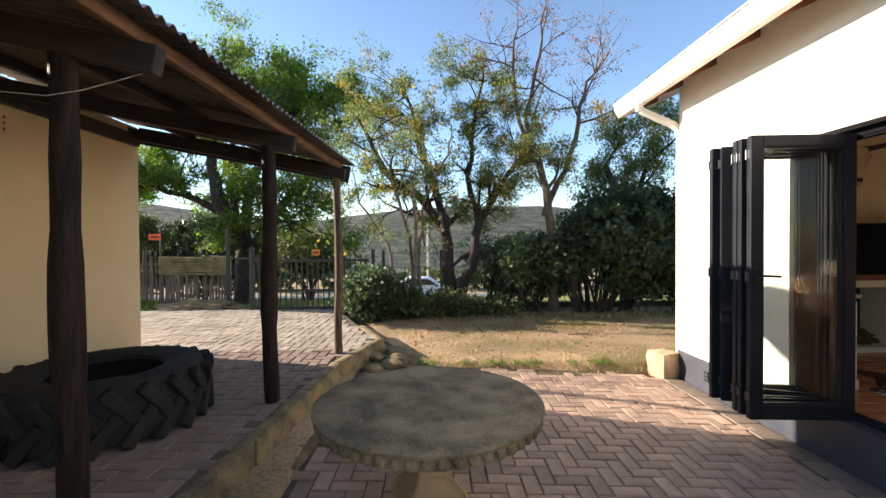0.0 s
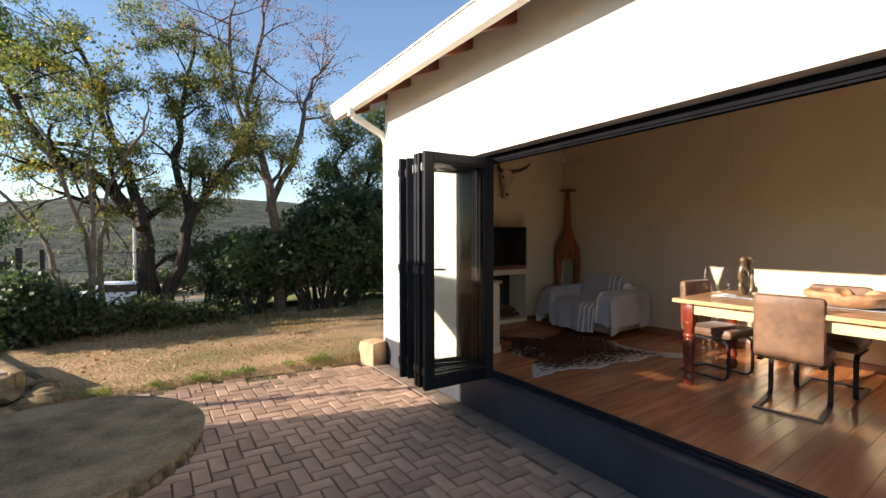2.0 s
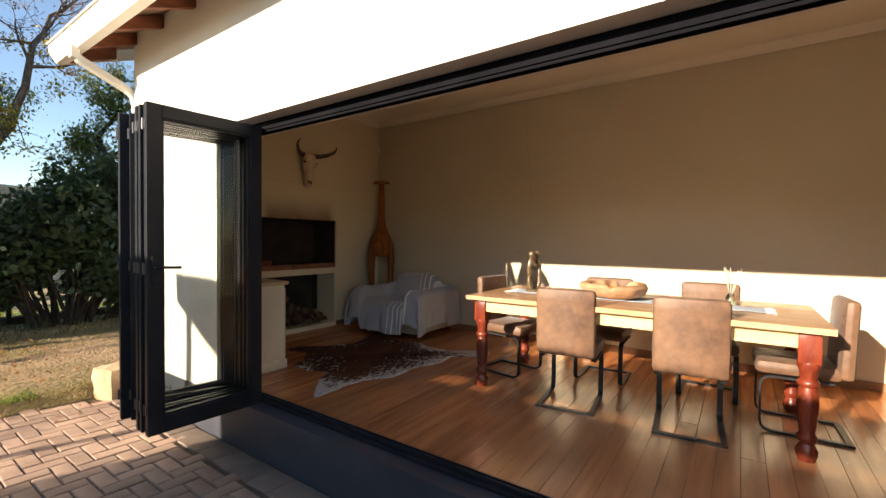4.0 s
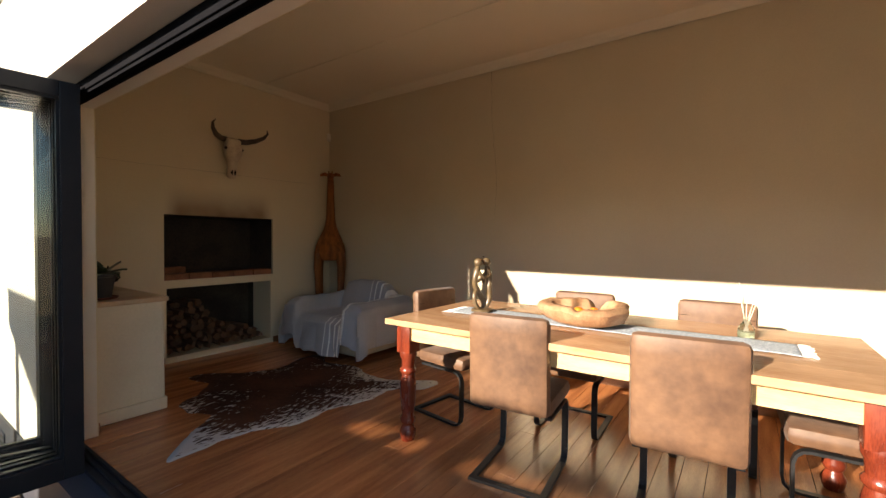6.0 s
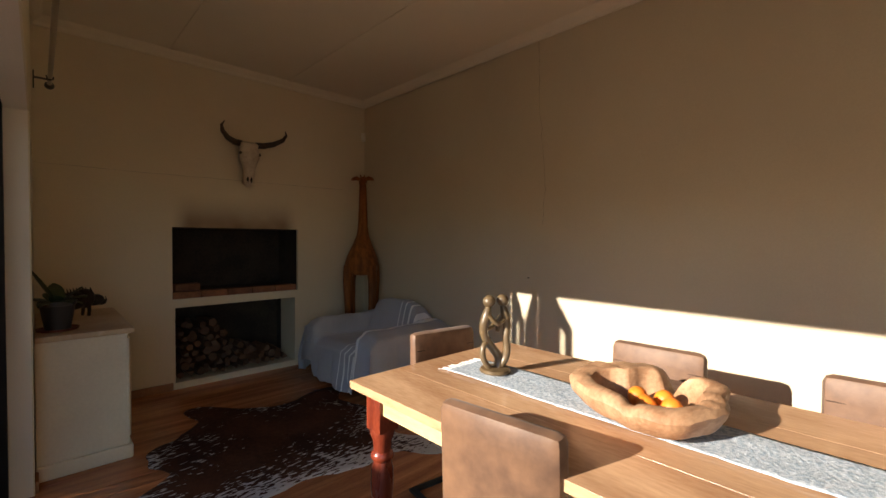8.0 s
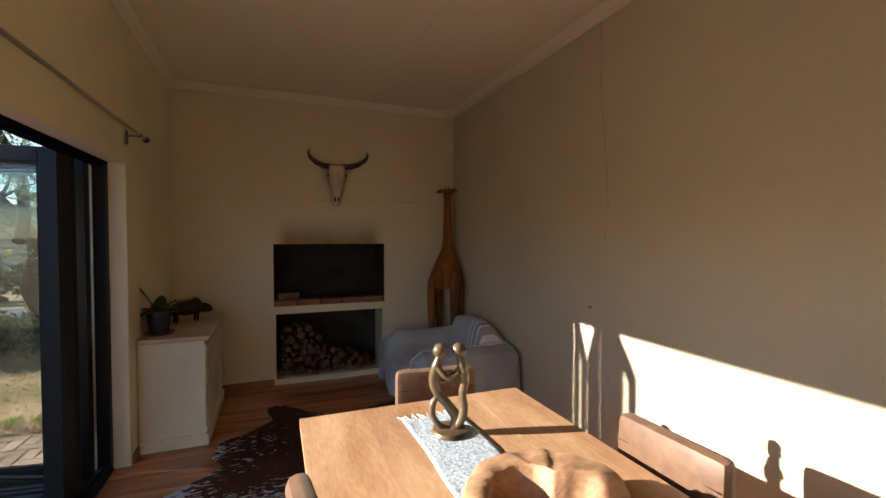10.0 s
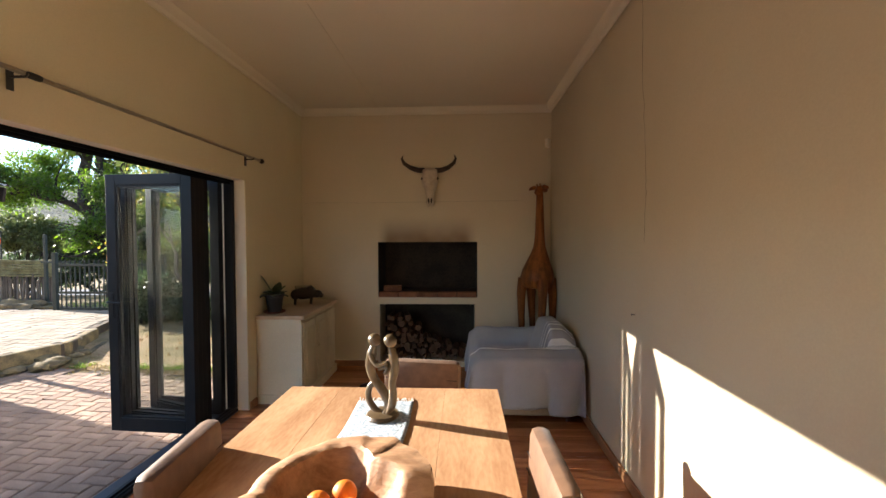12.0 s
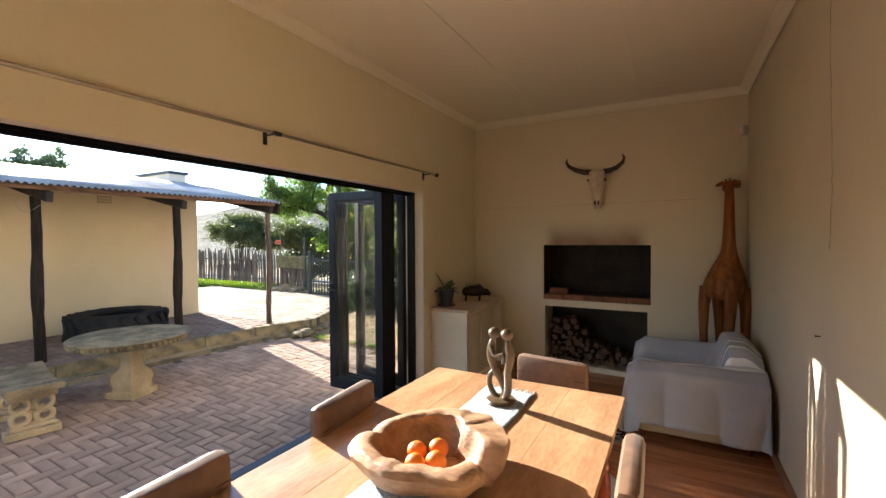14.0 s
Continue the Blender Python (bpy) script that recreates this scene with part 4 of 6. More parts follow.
s_ = part("plate", boxes(((-0.08, -0.012, 1.12), (0.08, -0.006, 1.24)), bevel=0.003), mat("faded_orange_sign", (0.62, 0.27, 0.05), (0.5, 0.2, 0.04), 0.5, 5, 60, 0), sp2)
part("print", boxes(((-0.06, -0.015, 1.155), (0.06, -0.0125, 1.2))), INK, sp2)

wf = thing("wire_fence", "dark post-and-wire fence behind the shrubs", "fence", (0, 10.6, -0.2))
for i in range(9):
    part("post", boxes(((0.6 + i * 1.35, -0.03, 0), (0.66 + i * 1.35, 0.03, 1.35))), STEEL_GREEN, wf)
for z in (0.25, 0.6, 0.95, 1.28):
    part("wire", tube(bmesh.new(), [(0.6, 0, z), (11.5, 0, z)], 0.006, 5), STEEL_GREEN, wf)
structure("low_wall", boxes(((0.7, 10.75, -0.5), (12, 10.95, -0.12))), MORTAR, "low dark garden wall behind the shrubs", "wall")

# road, verge, hill, pole, car
ASPH = mat("worn_asphalt", (0.16, 0.16, 0.165), (0.11, 0.11, 0.115), 0.85, 1.5, 60, 0.2)
structure("road", boxes(((-80, 24.2, -2.7), (80, 31.0, -2.34))), ASPH, "grey asphalt road beyond the fence", "road")
HILL = mat("bushy_hillside", (0.075, 0.078, 0.042), (0.020, 0.029, 0.016), 0.95, 0.22, 2.4, 0.9, dist=2.0, contrast=(0.43, 0.57))
hv, hf = [], []
HN, HM = 90, 26
for j in range(HM + 1):
    for i in range(HN + 1):
        x = -320 + 640 * i / HN
        y = 38 + 222 * j / HM
        k = min(1, j / (HM * 0.75))
        ridge = 11 + 10 * math.exp(-((x - 25) / 60) ** 2) + 5 * math.exp(-((x + 120) / 50) ** 2) + 17 * math.exp(-((x + 195) / 65) ** 2) + 2.5 * noise.noise(Vector((x * 0.02, 0, 1)))
        z = -2.45 - 0.25 * (j == 0) + ridge * (k * k * (3 - 2 * k)) + 0.9 * noise.noise(Vector((x * 0.07, y * 0.07, 0))) + 0.5 * noise.noise(Vector((x * 0.25, y * 0.25, 0)))
        hv.append((x, y, z))
hf = [(j * (HN + 1) + i, j * (HN + 1) + i + 1, (j + 1) * (HN + 1) + i + 1, (j + 1) * (HN + 1) + i) for j in range(HM) for i in range(HN)]
tagged(raw("hill", hv, hf, HILL, None, True), "bush-covered hillside in the distance", "hill", "", "structure")
tp = link("power_pole", tube(bmesh.new(), [(0, 0, 0), (0, 0, 6.5)], [0.10, 0.07], 10), mat("pale_concrete_pole", (0.62, 0.58, 0.5), (0.5, 0.46, 0.4), 0.8, 3, 40, 0.1))
tp.matrix_basis = pose(1.30, 33.0, -2.45)
tp.data.transform(Matrix.Diagonal((1, 1, 0.85, 1)))
tagged(tp, "pale concrete pole across the road", "pole")

CARW = mat("white_car_paint", (0.75, 0.76, 0.78), (0.70, 0.71, 0.73), 0.2, 2, 40, 0)
DARKGL = mat("dark_car_glass", (0.02, 0.022, 0.025), (0.03, 0.03, 0.034), 0.05, 2, 40, 0)
car = thing("parked_car", "white car parked beyond the fence", "car", (1.0, 28.5, -2.34), 0)
bm = bmesh.new()
prism(bm, [(-2.1, 0.30), (1.75, 0.30), (2.1, 0.38), (2.14, 0.62), (2.0, 0.82), (1.1, 0.95), (0.45, 1.42), (-0.9, 1.46), (-1.5, 1.05), (-2.05, 0.95), (-2.14, 0.6)], -0.82, 0.82)
bmesh.ops.bevel(bm, geom=list(bm.edges), offset=0.06, segments=3, affect="EDGES")
cb = part("body", bm, CARW, car, "", True)
bm = bmesh.new()
prism(bm, [(0.95, 0.97), (0.42, 1.36), (-0.85, 1.39), (-1.3, 1.02)], -0.835, 0.835)
part("window", bm, DARKGL, car)
for x in (-1.3, 1.35):
    for y in (-0.80, 0.80):
        w = part("wheel", lathe(bmesh.new(), [(0.2, -0.1), (0.31, -0.1), (0.33, -0.06), (0.33, 0.06), (0.31, 0.1), (0.2, 0.1)], 20, pose(x, y, 0.33, 90)), RUBBER, car)
        part("rim", lathe(bmesh.new(), [(0.19, -0.108), (0.19, 0.108)], 14, pose(x, y, 0.33, 90)), CHROME, w)
for y in (-0.6, 0.6):
    part("headlight", boxes(((1.98, y - 0.16, 0.62), (2.13, y + 0.16, 0.76)), bevel=0.03), CHROME, car, "clear headlight")
part("bumper", boxes(((2.02, -0.7, 0.36), (2.17, 0.7, 0.52)), bevel=0.03), DARKGL, car)


# ---- trees and shrubs ----
class Tree:
    def __init__(self, seed, gravity=0.0):
        self.rng = random.Random(seed)
        self.bm = bmesh.new()
        self.tips = []
        self.up = gravity

    def limb(self, pts, r0, r1, n=9):
        """A given main limb, slightly knotted, resampled."""
        out = []
        P = [Vector(p) for p in pts]
        for a, b in zip(P, P[1:]):
            for k in range(3):
                q = a.lerp(b, k / 3)
                out.append(q + Vector([self.rng.gauss(0, 0.02) for _ in range(3)]))
        out.append(P[-1])
        rad = [r0 + (r1 - r0) * i / (len(out) - 1) for i in range(len(out))]
        tube(self.bm, out, rad, n)
        return out, rad

    def grow(self, p, d, r, length, depth, wild=0.35):
        rng = self.rng
        pts, rad = [Vector(p)], [r]
        d = Vector(d).normalized()
        n = 5
        for i in range(n):
            d = (d + Vector([rng.gauss(0, wild * 0.45) for _ in range(3)]) + Vector((0, 0, self.up))).normalized()
            pts.append(pts[-1] + d * length / n)
            rad.append(r * (1 - 0.7 * (i + 1) / n))
        tube(self.bm, pts, rad, 6 if depth > 1 else 4, False)
        if depth == 0:
            self.tips.extend(pts[1:])
            return
        for k in range(rng.choice((3, 4))):
            i = rng.randint(1, n)
            q = pts[i]
            nd = (d + Vector([rng.gauss(0, 0.75) for _ in range(3)])).normalized()
            self.grow(q, nd, max(rad[i] * 0.75, 0.004), length * rng.uniform(0.5, 0.75), depth - 1, wild)
        self.tips.append(pts[-1])

    def sprout(self, limb, count, length, depth, start=0.35, spread=0.9, bias=(0, 0, 0)):
        out, rad = limb
        n = len(out)
        for k in range(count):
            i = min(n - 1, int(n * (start + (1 - start) * (k + self.rng.random()) / count)))
            d = out[min(i + 1, n - 1)] - out[max(i - 1, 0)]
            d = d.normalized() + Vector([self.rng.gauss(0, spread) for _ in range(3)]) + Vector(bias)
            self.grow(out[i], d, rad[i] * 0.6, length * self.rng.uniform(0.6, 1.15), depth)


def leaves(name, centres, per, spread, size, material, parent, seed, droop=0.3, keep=None, slim=0.30):
    """Small leaves, each a folded blade of two faces, scattered about given points."""
    rs = np.random.RandomState(seed)
    C = np.repeat(np.array([tuple(c) for c in centres]), per, axis=0)
    n = len(C)
    P = C + rs.normal(0, spread, (n, 3)) * np.array((1, 1, 0.8))
    if keep is not None:
        P = P[keep(P)]
        n = len(P)
    D = rs.normal(0, 1, (n, 3))
    D[:, 2] -= droop
    D /= np.linalg.norm(D, axis=1)[:, None]
    S = np.cross(D, rs.normal(0, 1, (n, 3)))
    S /= np.linalg.norm(S, axis=1)[:, None] + 1e-9
    U = np.cross(D, S)
    L = size * rs.uniform(0.6, 1.3, (n, 1))
    Wd = L * slim
    V = np.stack([P, P + D * L * 0.5 + S * Wd + U * L * 0.08, P + D * L, P + D * L * 0.5 - S * Wd + U * L * 0.08], axis=1).reshape(-1, 3)
    F = np.arange(n * 4).reshape(-1, 4)
    me = bpy.data.meshes.new(name)
    me.vertices.add(n * 4)
    me.vertices.foreach_set("co", V.ravel())
    me.loops.add(n * 4)
    me.loops.foreach_set("vertex_index", F.ravel())
    me.polygons.add(n)
    me.polygons.foreach_set("loop_start", np.arange(n) * 4)
    me.polygons.foreach_set("loop_total", np.full(n, 4))
    me.update()
    me.materials.append(material)
    ob = new(name, me)
    ob.parent = parent
    return ob


BARK = mat("dark_rough_bark", (0.06, 0.045, 0.036), (0.022, 0.017, 0.014), 0.95, 8, 50, 0.7, stretch=(3, 3, 0.8))
BARK_PALE = mat("pale_grey_bark", (0.21, 0.17, 0.135), (0.11, 0.088, 0.07), 0.9, 8, 50, 0.5, stretch=(3, 3, 0.8))
BARK_MID = mat("grey_brown_bark", (0.14, 0.105, 0.08), (0.065, 0.048, 0.038), 0.9, 8, 50, 0.5, stretch=(3, 3, 0.8))
LEAF_JAC = leaf_mat("feathery_green_leaf", (0.17, 0.21, 0.065), (0.10, 0.135, 0.042), 0.5)
LEAF_YEL = leaf_mat("yellowing_leaf", (0.40, 0.29, 0.06), (0.26, 0.22, 0.05), 0.5)
LEAF_RED = leaf_mat("dry_pink_brown_leaf", (0.33, 0.16, 0.08), (0.25, 0.14, 0.06), 0.4)
LEAF_LIME = leaf_mat("bright_green_leaf", (0.15, 0.24, 0.03), (0.08, 0.15, 0.022), 0.5)
LEAF_DARK = leaf_mat("dark_glossy_leaf", (0.075, 0.115, 0.045), (0.035, 0.06, 0.026), 0.3)
LEAF_MID = leaf_mat("olive_leaf", (0.13, 0.15, 0.055), (0.075, 0.095, 0.035), 0.35)


def along(px, py, depth):
    """A point of the garden by its bearing from the terrace's end, at a depth."""
    return (1.83 + ((px - 784) / 755 + 0.0187) * depth, 0.66 + depth, 1.315 - (py - 430) / 755 * depth)


def at_depth(depth, *pp):
    return [Vector(along(x, y, depth)) + Vector((0, 0.35 * math.sin(i * 2.1 + x), 0)) for i, (x, y) in enumerate(pp)]


def finish(t, name, label, foot, bark, crowns, slim=0.30):
    o = thing(name, label, "tree", tuple(foot))
    inv = Matrix.Translation(-Vector(foot))
    bmesh.ops.transform(t.bm, matrix=inv, verts=t.bm.verts)
    part("trunk", t.bm, bark, o, "", True)
    tips = [inv @ p for p in t.tips]
    for k, (frac, per, spread, size, material, keep) in enumerate(crowns):
        rs = random.Random(k + 5)
        sel = [p for p in tips if rs.random() < frac]
        leaves("crown", sel, per, spread, size, material, o, k + 3, 0.4, keep, slim)
    return o


# spreading tree with dark forked trunk
t = Tree(4, 0.0)
D = 9.5
foot = along(800, 552, D)
A = t.limb(at_depth(D, (800, 560), (793, 480), (788, 410), (748, 350), (700, 325), (665, 270), (640, 215)), 0.17, 0.03)
B = t.limb(at_depth(D, (803, 545), (832, 470), (850, 390), (880, 345), (915, 290), (945, 240)), 0.13, 0.025)
C = t.limb(at_depth(D, (790, 415), (772, 335), (745, 260), (730, 190), (715, 150)), 0.10, 0.02)
E_ = t.limb(at_depth(D, (848, 400), (830, 310), (845, 210), (858, 110)), 0.08, 0.02)
for L in (A, B, C, E_):
    t.sprout(L, 12, 1.1, 2, 0.3, 1.0)
finish(t, "jacaranda_tree", "spreading feathery-leaved tree with dark forked trunk", foot, BARK, [(0.27, 52, 0.085, 0.06, LEAF_JAC, None), (0.06, 40, 0.08, 0.055, LEAF_YEL, None)], 0.2)

# taller half-bare tree
t = Tree(8, 0.08)
D = 8.5
foot = along(988, 578, D)
A = t.limb(at_depth(D, (988, 585), (985, 480), (968, 375), (948, 290), (935, 200), (950, 110), (965, 20)), 0.115, 0.012)
B = t.limb(at_depth(D, (970, 380), (1003, 300), (1018, 225), (1050, 140), (1085, 90)), 0.07, 0.012)
C = t.limb(at_depth(D, (945, 280), (915, 190), (905, 100), (915, 50)), 0.05, 0.01)
for L in (A, B, C):
    t.sprout(L, 10, 0.85, 2, 0.35, 1.0)
finish(t, "half_bare_tree", "slender half-bare tree with a few dry pinkish leaves", foot, BARK_MID, [(0.3, 7, 0.06, 0.045, LEAF_RED, lambda P: P[:, 2] > 3.2), (0.16, 34, 0.08, 0.055, LEAF_YEL, lambda P: P[:, 2] < 4.3), (0.2, 40, 0.085, 0.055, LEAF_JAC, lambda P: P[:, 2] < 3.8)], 0.22)

# thin pale stems
t = Tree(12, 0.05)
D = 8.8
foot = along(728, 548, D)
for pp in (((722, 555), (700, 470), (680, 420), (640, 360), (622, 300)), ((730, 555), (728, 450), (716, 380), (690, 300), (660, 230)), ((738, 555), (742, 430), (752, 350), (790, 280), (800, 230)), ((734, 550), (738, 400), (730, 330), (745, 260))):
    L = t.limb(at_depth(D, *pp), 0.045, 0.012)
    t.sprout(L, 5, 0.9, 1, 0.4)
finish(t, "pale_stemmed_tree", "clump of thin pale stems with few leaves", foot, BARK_PALE, [(0.5, 6, 0.12, 0.07, LEAF_JAC, None), (0.2, 5, 0.1, 0.07, LEAF_YEL, None)])

# big green tree by the road
t = Tree(15, 0.06)
D = 12.2
foot = along(430, 528, D)
A = t.limb(at_depth(D, (428, 535), (432, 470), (425, 420), (400, 350), (370, 260), (372, 190), (390, 150)), 0.30, 0.05)
B = t.limb(at_depth(D, (434, 460), (470, 390), (520, 340), (570, 300)), 0.16, 0.03)
C = t.limb(at_depth(D, (428, 425), (450, 330), (480, 230), (540, 190), (580, 190)), 0.16, 0.03)
E_ = t.limb(at_depth(D, (415, 390), (350, 350), (290, 330), (250, 330)), 0.12, 0.03)
G_ = t.limb(at_depth(D, (425, 400), (430, 300), (420, 220), (440, 170)), 0.12, 0.03)
for L in (A, B, C, E_, G_):
    t.sprout(L, 9, 1.5, 2, 0.3)
finish(t, "shade_tree", "large bright green shade tree with stout trunk", foot, BARK, [(0.45, 60, 0.15, 0.10, LEAF_LIME, lambda P: P[:, 1] > -1.2), (0.25, 44, 0.14, 0.09, LEAF_JAC, lambda P: P[:, 1] > -1.2)], 0.22)


def shrub(name, label, foot, blobs, count, size, material, seed, stems=7, bark=None):
    """A shrub: stems from the foot into leaf masses filling uneven rounded clumps."""
    t = Tree(seed, 0.02)
    rs = np.random.RandomState(seed)
    o = thing(name, label, "shrub", foot)
    cs = []
    for cx, cy, cz, rx, ry, rz in blobs:
        for k in range(stems):
            e = Vector((cx + rs.uniform(-0.7, 0.7) * rx, cy + rs.uniform(-0.6, 0.6) * ry, cz + rs.uniform(-0.2, 0.7) * rz))
            s = Vector((cx * 0.35 + rs.uniform(-0.12, 0.12), cy * 0.35 + rs.uniform(-0.12, 0.12), -0.05))
            m = s.lerp(e, 0.5) + Vector((rs.uniform(-0.15, 0.15), rs.uniform(-0.15, 0.15), 0.1))
            tube(t.bm, [s, s.lerp(m, 0.5), m, m.lerp(e, 0.5), e], [0.03, 0.026, 0.02, 0.013, 0.005], 5)
        n = int(count * rx * rz / sum(b[3] * b[5] for b in blobs)) // 14
        d = rs.normal(0, 1, (n, 3))
        d /= np.linalg.norm(d, axis=1)[:, None]
        rad = rs.uniform(0.35, 1.0, n) ** 0.45
        p = np.array((cx, cy, cz)) + d * rad[:, None] * np.array((rx, ry, rz))
        lump = np.array([1 + 0.5 * noise.noise(Vector(v) * 2.0 + Vector((seed, 0, 0))) + 0.4 * noise.noise(Vector(v) * 5.0 + Vector((0, seed, 0))) for v in d])
        p = np.array((cx, cy, cz)) + (p - np.array((cx, cy, cz))) * lump[:, None]
        p = np.repeat(p, 14, axis=0) + rs.normal(0, 0.09, (len(p) * 14, 3)) * np.array((1.2, 1.2, 0.7))
        p = p[p[:, 2] > 0.06]
        cs.extend(map(tuple, p))
    part("trunk", t.bm, bark or BARK, o)
    leaves("foliage", cs, 6, 0.075, size, material, o, seed)
    return o


shrub("evergreen_shrub", "tall dense dark green evergreen shrub", (5.1, 9.3, -0.1), [(-0.75, 0, 1.25, 0.4, 0.5, 0.4), (-0.15, 0.1, 1.5, 0.55, 0.7, 0.6), (0.55, 0.2, 1.75, 0.65, 0.8, 0.85), (0.95, -0.1, 1.15, 0.75, 0.7, 0.75), (1.75, 0.3, 1.45, 0.85, 0.9, 1.0), (0.35, -0.3, 1.0, 0.5, 0.5, 0.5)], 5200, 0.115, LEAF_DARK, 31)
shrub("evergreen_shrub", "dense dark green evergreen shrub beside the lawn", (3.7, 9.5, -0.1), [(0.05, 0, 1.0, 0.45, 0.4, 0.45), (0.55, 0.1, 0.75, 0.4, 0.4, 0.4)], 1100, 0.095, LEAF_DARK, 32)
shrub("evergreen_shrub", "dense dark green evergreen shrub", (7.6, 9.6, -0.1), [(0.0, 0, 1.5, 1.3, 0.9, 1.4), (1.4, 0, 1.3, 1.2, 0.9, 1.3)], 4200, 0.09, LEAF_DARK, 36)
shrub("low_shrub", "low leafy shrub beside the gate", (0.62, 8.75, -0.1), [(0.0, 0, 0.42, 0.45, 0.35, 0.36), (0.4, 0.1, 0.3, 0.35, 0.3, 0.26)], 1300, 0.085, LEAF_DARK, 33, 6)
shrub("low_shrub", "low tangled dry shrub under the trees", (1.5, 9.0, -0.12), [(0.0, 0, 0.22, 0.5, 0.3, 0.22), (0.7, 0.1, 0.2, 0.5, 0.3, 0.2), (1.5, 0.1, 0.15, 0.4, 0.25, 0.15)], 900, 0.08, LEAF_MID, 34, 8)
shrub("olive_shrub", "loose olive green bush by the fence", (2.95, 11.2, -0.3), [(0.6, 0, 1.1, 0.8, 0.5, 0.8), (1.3, 0, 0.9, 0.7, 0.5, 0.7)], 1700, 0.08, LEAF_MID, 35)
shrub("small_street_tree", "small round-crowned tree by the road", (-2.35, 14.6, -0.5), [(0, 0, 1.55, 1.15, 0.9, 0.7), (0.2, 0, 1.3, 0.9, 0.8, 0.55)], 3200, 0.09, LEAF_MID, 37, 6)
shrub("small_street_tree", "small round-crowned tree by the road", (-9.6, 12.6, -0.3), [(-0.4, 0, 2.25, 1.0, 1.0, 0.5), (0.7, 0, 2.05, 0.9, 0.9, 0.45), (0.1, 0.3, 2.55, 0.8, 0.8, 0.45), (1.3, 0.2, 1.75, 0.5, 0.6, 0.3)], 2600, 0.10, LEAF_MID, 38, 6)
shrub("small_street_tree", "small round-crowned tree by the road", (-8.4, 14.6, -0.4), [(0, 0, 2.2, 1.0, 1.0, 0.6), (0.8, 0, 2.0, 0.7, 0.8, 0.5), (-0.8, 0, 1.9, 0.6, 0.8, 0.4)], 2000, 0.10, LEAF_MID, 39, 6)
shrub("roadside_bush", "dark bush behind the stick fence", (-6.6, 16.5, -0.55), [(0, 0, 1.5, 2.0, 1.0, 1.5), (2.0, 0.5, 1.4, 1.4, 1.0, 1.4), (-2.5, 0, 1.3, 1.6, 1.0, 1.4)], 5200, 0.12, LEAF_DARK, 40)
shrub("roadside_bush", "olive bush across the road", (0.6, 35, -2.45), [(0.5, 0, 0.9, 2.8, 1.0, 1.0), (-6.0, 0.5, 1.2, 3.0, 1.0, 1.5), (6.5, 0, 1.0, 3.0, 1.0, 1.2), (13, 0, 1.2, 4, 1, 1.5), (-13, 0, 1.5, 4, 1, 1.8)], 5200, 0.20, LEAF_MID, 41)
shrub("tall_tree_behind", "dark tree beyond the outbuilding", (-17.5, 8.2, -0.3), [(0, 0, 4.2, 2.4, 2.0, 1.7), (1.8, 0.6, 3.6, 1.6, 1.5, 1.1), (-1.5, -1, 3.4, 1.8, 1.5, 1.3)], 4200, 0.14, LEAF_DARK, 42)
t = Tree(23, 0.05)
D = 9.9
foot = along(1120, 570, D)
A = t.limb(at_depth(D, (1120, 570), (1110, 450), (1130, 360), (1150, 290), (1190, 250)), 0.12, 0.02)
B = t.limb(at_depth(D, (1112, 440), (1090, 350), (1085, 290), (1120, 240)), 0.09, 0.02)
for L in (A, B):
    t.sprout(L, 7, 0.9, 2, 0.4)
finish(t, "background_tree", "leafy tree behind the dark shrubs", foot, BARK, [(0.4, 40, 0.11, 0.08, LEAF_JAC, None)], 0.2)

# grass: dry tufts at the paving's edge and green growth along the fence
GRASS_DRY = leaf_mat("dry_grass_blade", (0.30, 0.22, 0.09), (0.20, 0.16, 0.05), 0.3)
GRASS_GREEN = leaf_mat("green_grass_blade", (0.15, 0.22, 0.03), (0.10, 0.16, 0.03), 0.4)


def grass(name, label, spots, height, material, seed):
    rs = np.random.RandomState(seed)
    n = len(spots)
    P = np.array(spots)
    a = rs.uniform(0, 6.283, n)
    h = height * rs.uniform(0.4, 1.3, n)
    side = np.stack([np.cos(a), np.sin(a), np.zeros(n)], 1) * (0.004 + 0.03 * h)[:, None]
    tip = np.stack([rs.normal(0, 0.5, n) * h, rs.normal(0, 0.5, n) * h, h], 1)
    V = np.stack([P - side, P + side, P + tip], 1).reshape(-1, 3)
    F = np.arange(n * 3).reshape(-1, 3)
    ob = raw(name, V.tolist(), F.tolist(), material)
    return tagged(ob, label, "grass", "", "stuff")


rs = np.random.RandomState(2)
spots = []
while len(spots) < 16000:
    x, y = rs.uniform(0.9, 6.5), rs.uniform(5.75, 9.6)
    dens = 0.10 + 0.9 * max(0, noise.noise(Vector((x * 1.1, y * 1.1, 7)))) + (0.8 if y < 6.15 else 0) + (0.25 if y > 7.7 else 0)
    if rs.rand() < dens and not (X0 - 0.02 < x and y < YB + 0.1) and (y > 5.93 or x < 4.7):
        spots.append((x, y, ground_z(x, y) - 0.004 if y > 5.95 else yard_z(x) - 0.02))
grass("dry_grass", "short dry grass on the worn lawn", spots, 0.028, GRASS_DRY, 4)
spots = [(x, y, ground_z(x, max(y, 5.96))) for x, y in zip(rs.uniform(1.1, 4.6, 2600), 5.98 + np.abs(rs.normal(0, 0.10, 2600))) if noise.noise(Vector((x * 2.2, 1, 0))) > 0.0]
grass("green_grass", "green weeds along the edge of the paving", spots, 0.035, GRASS_GREEN, 5)
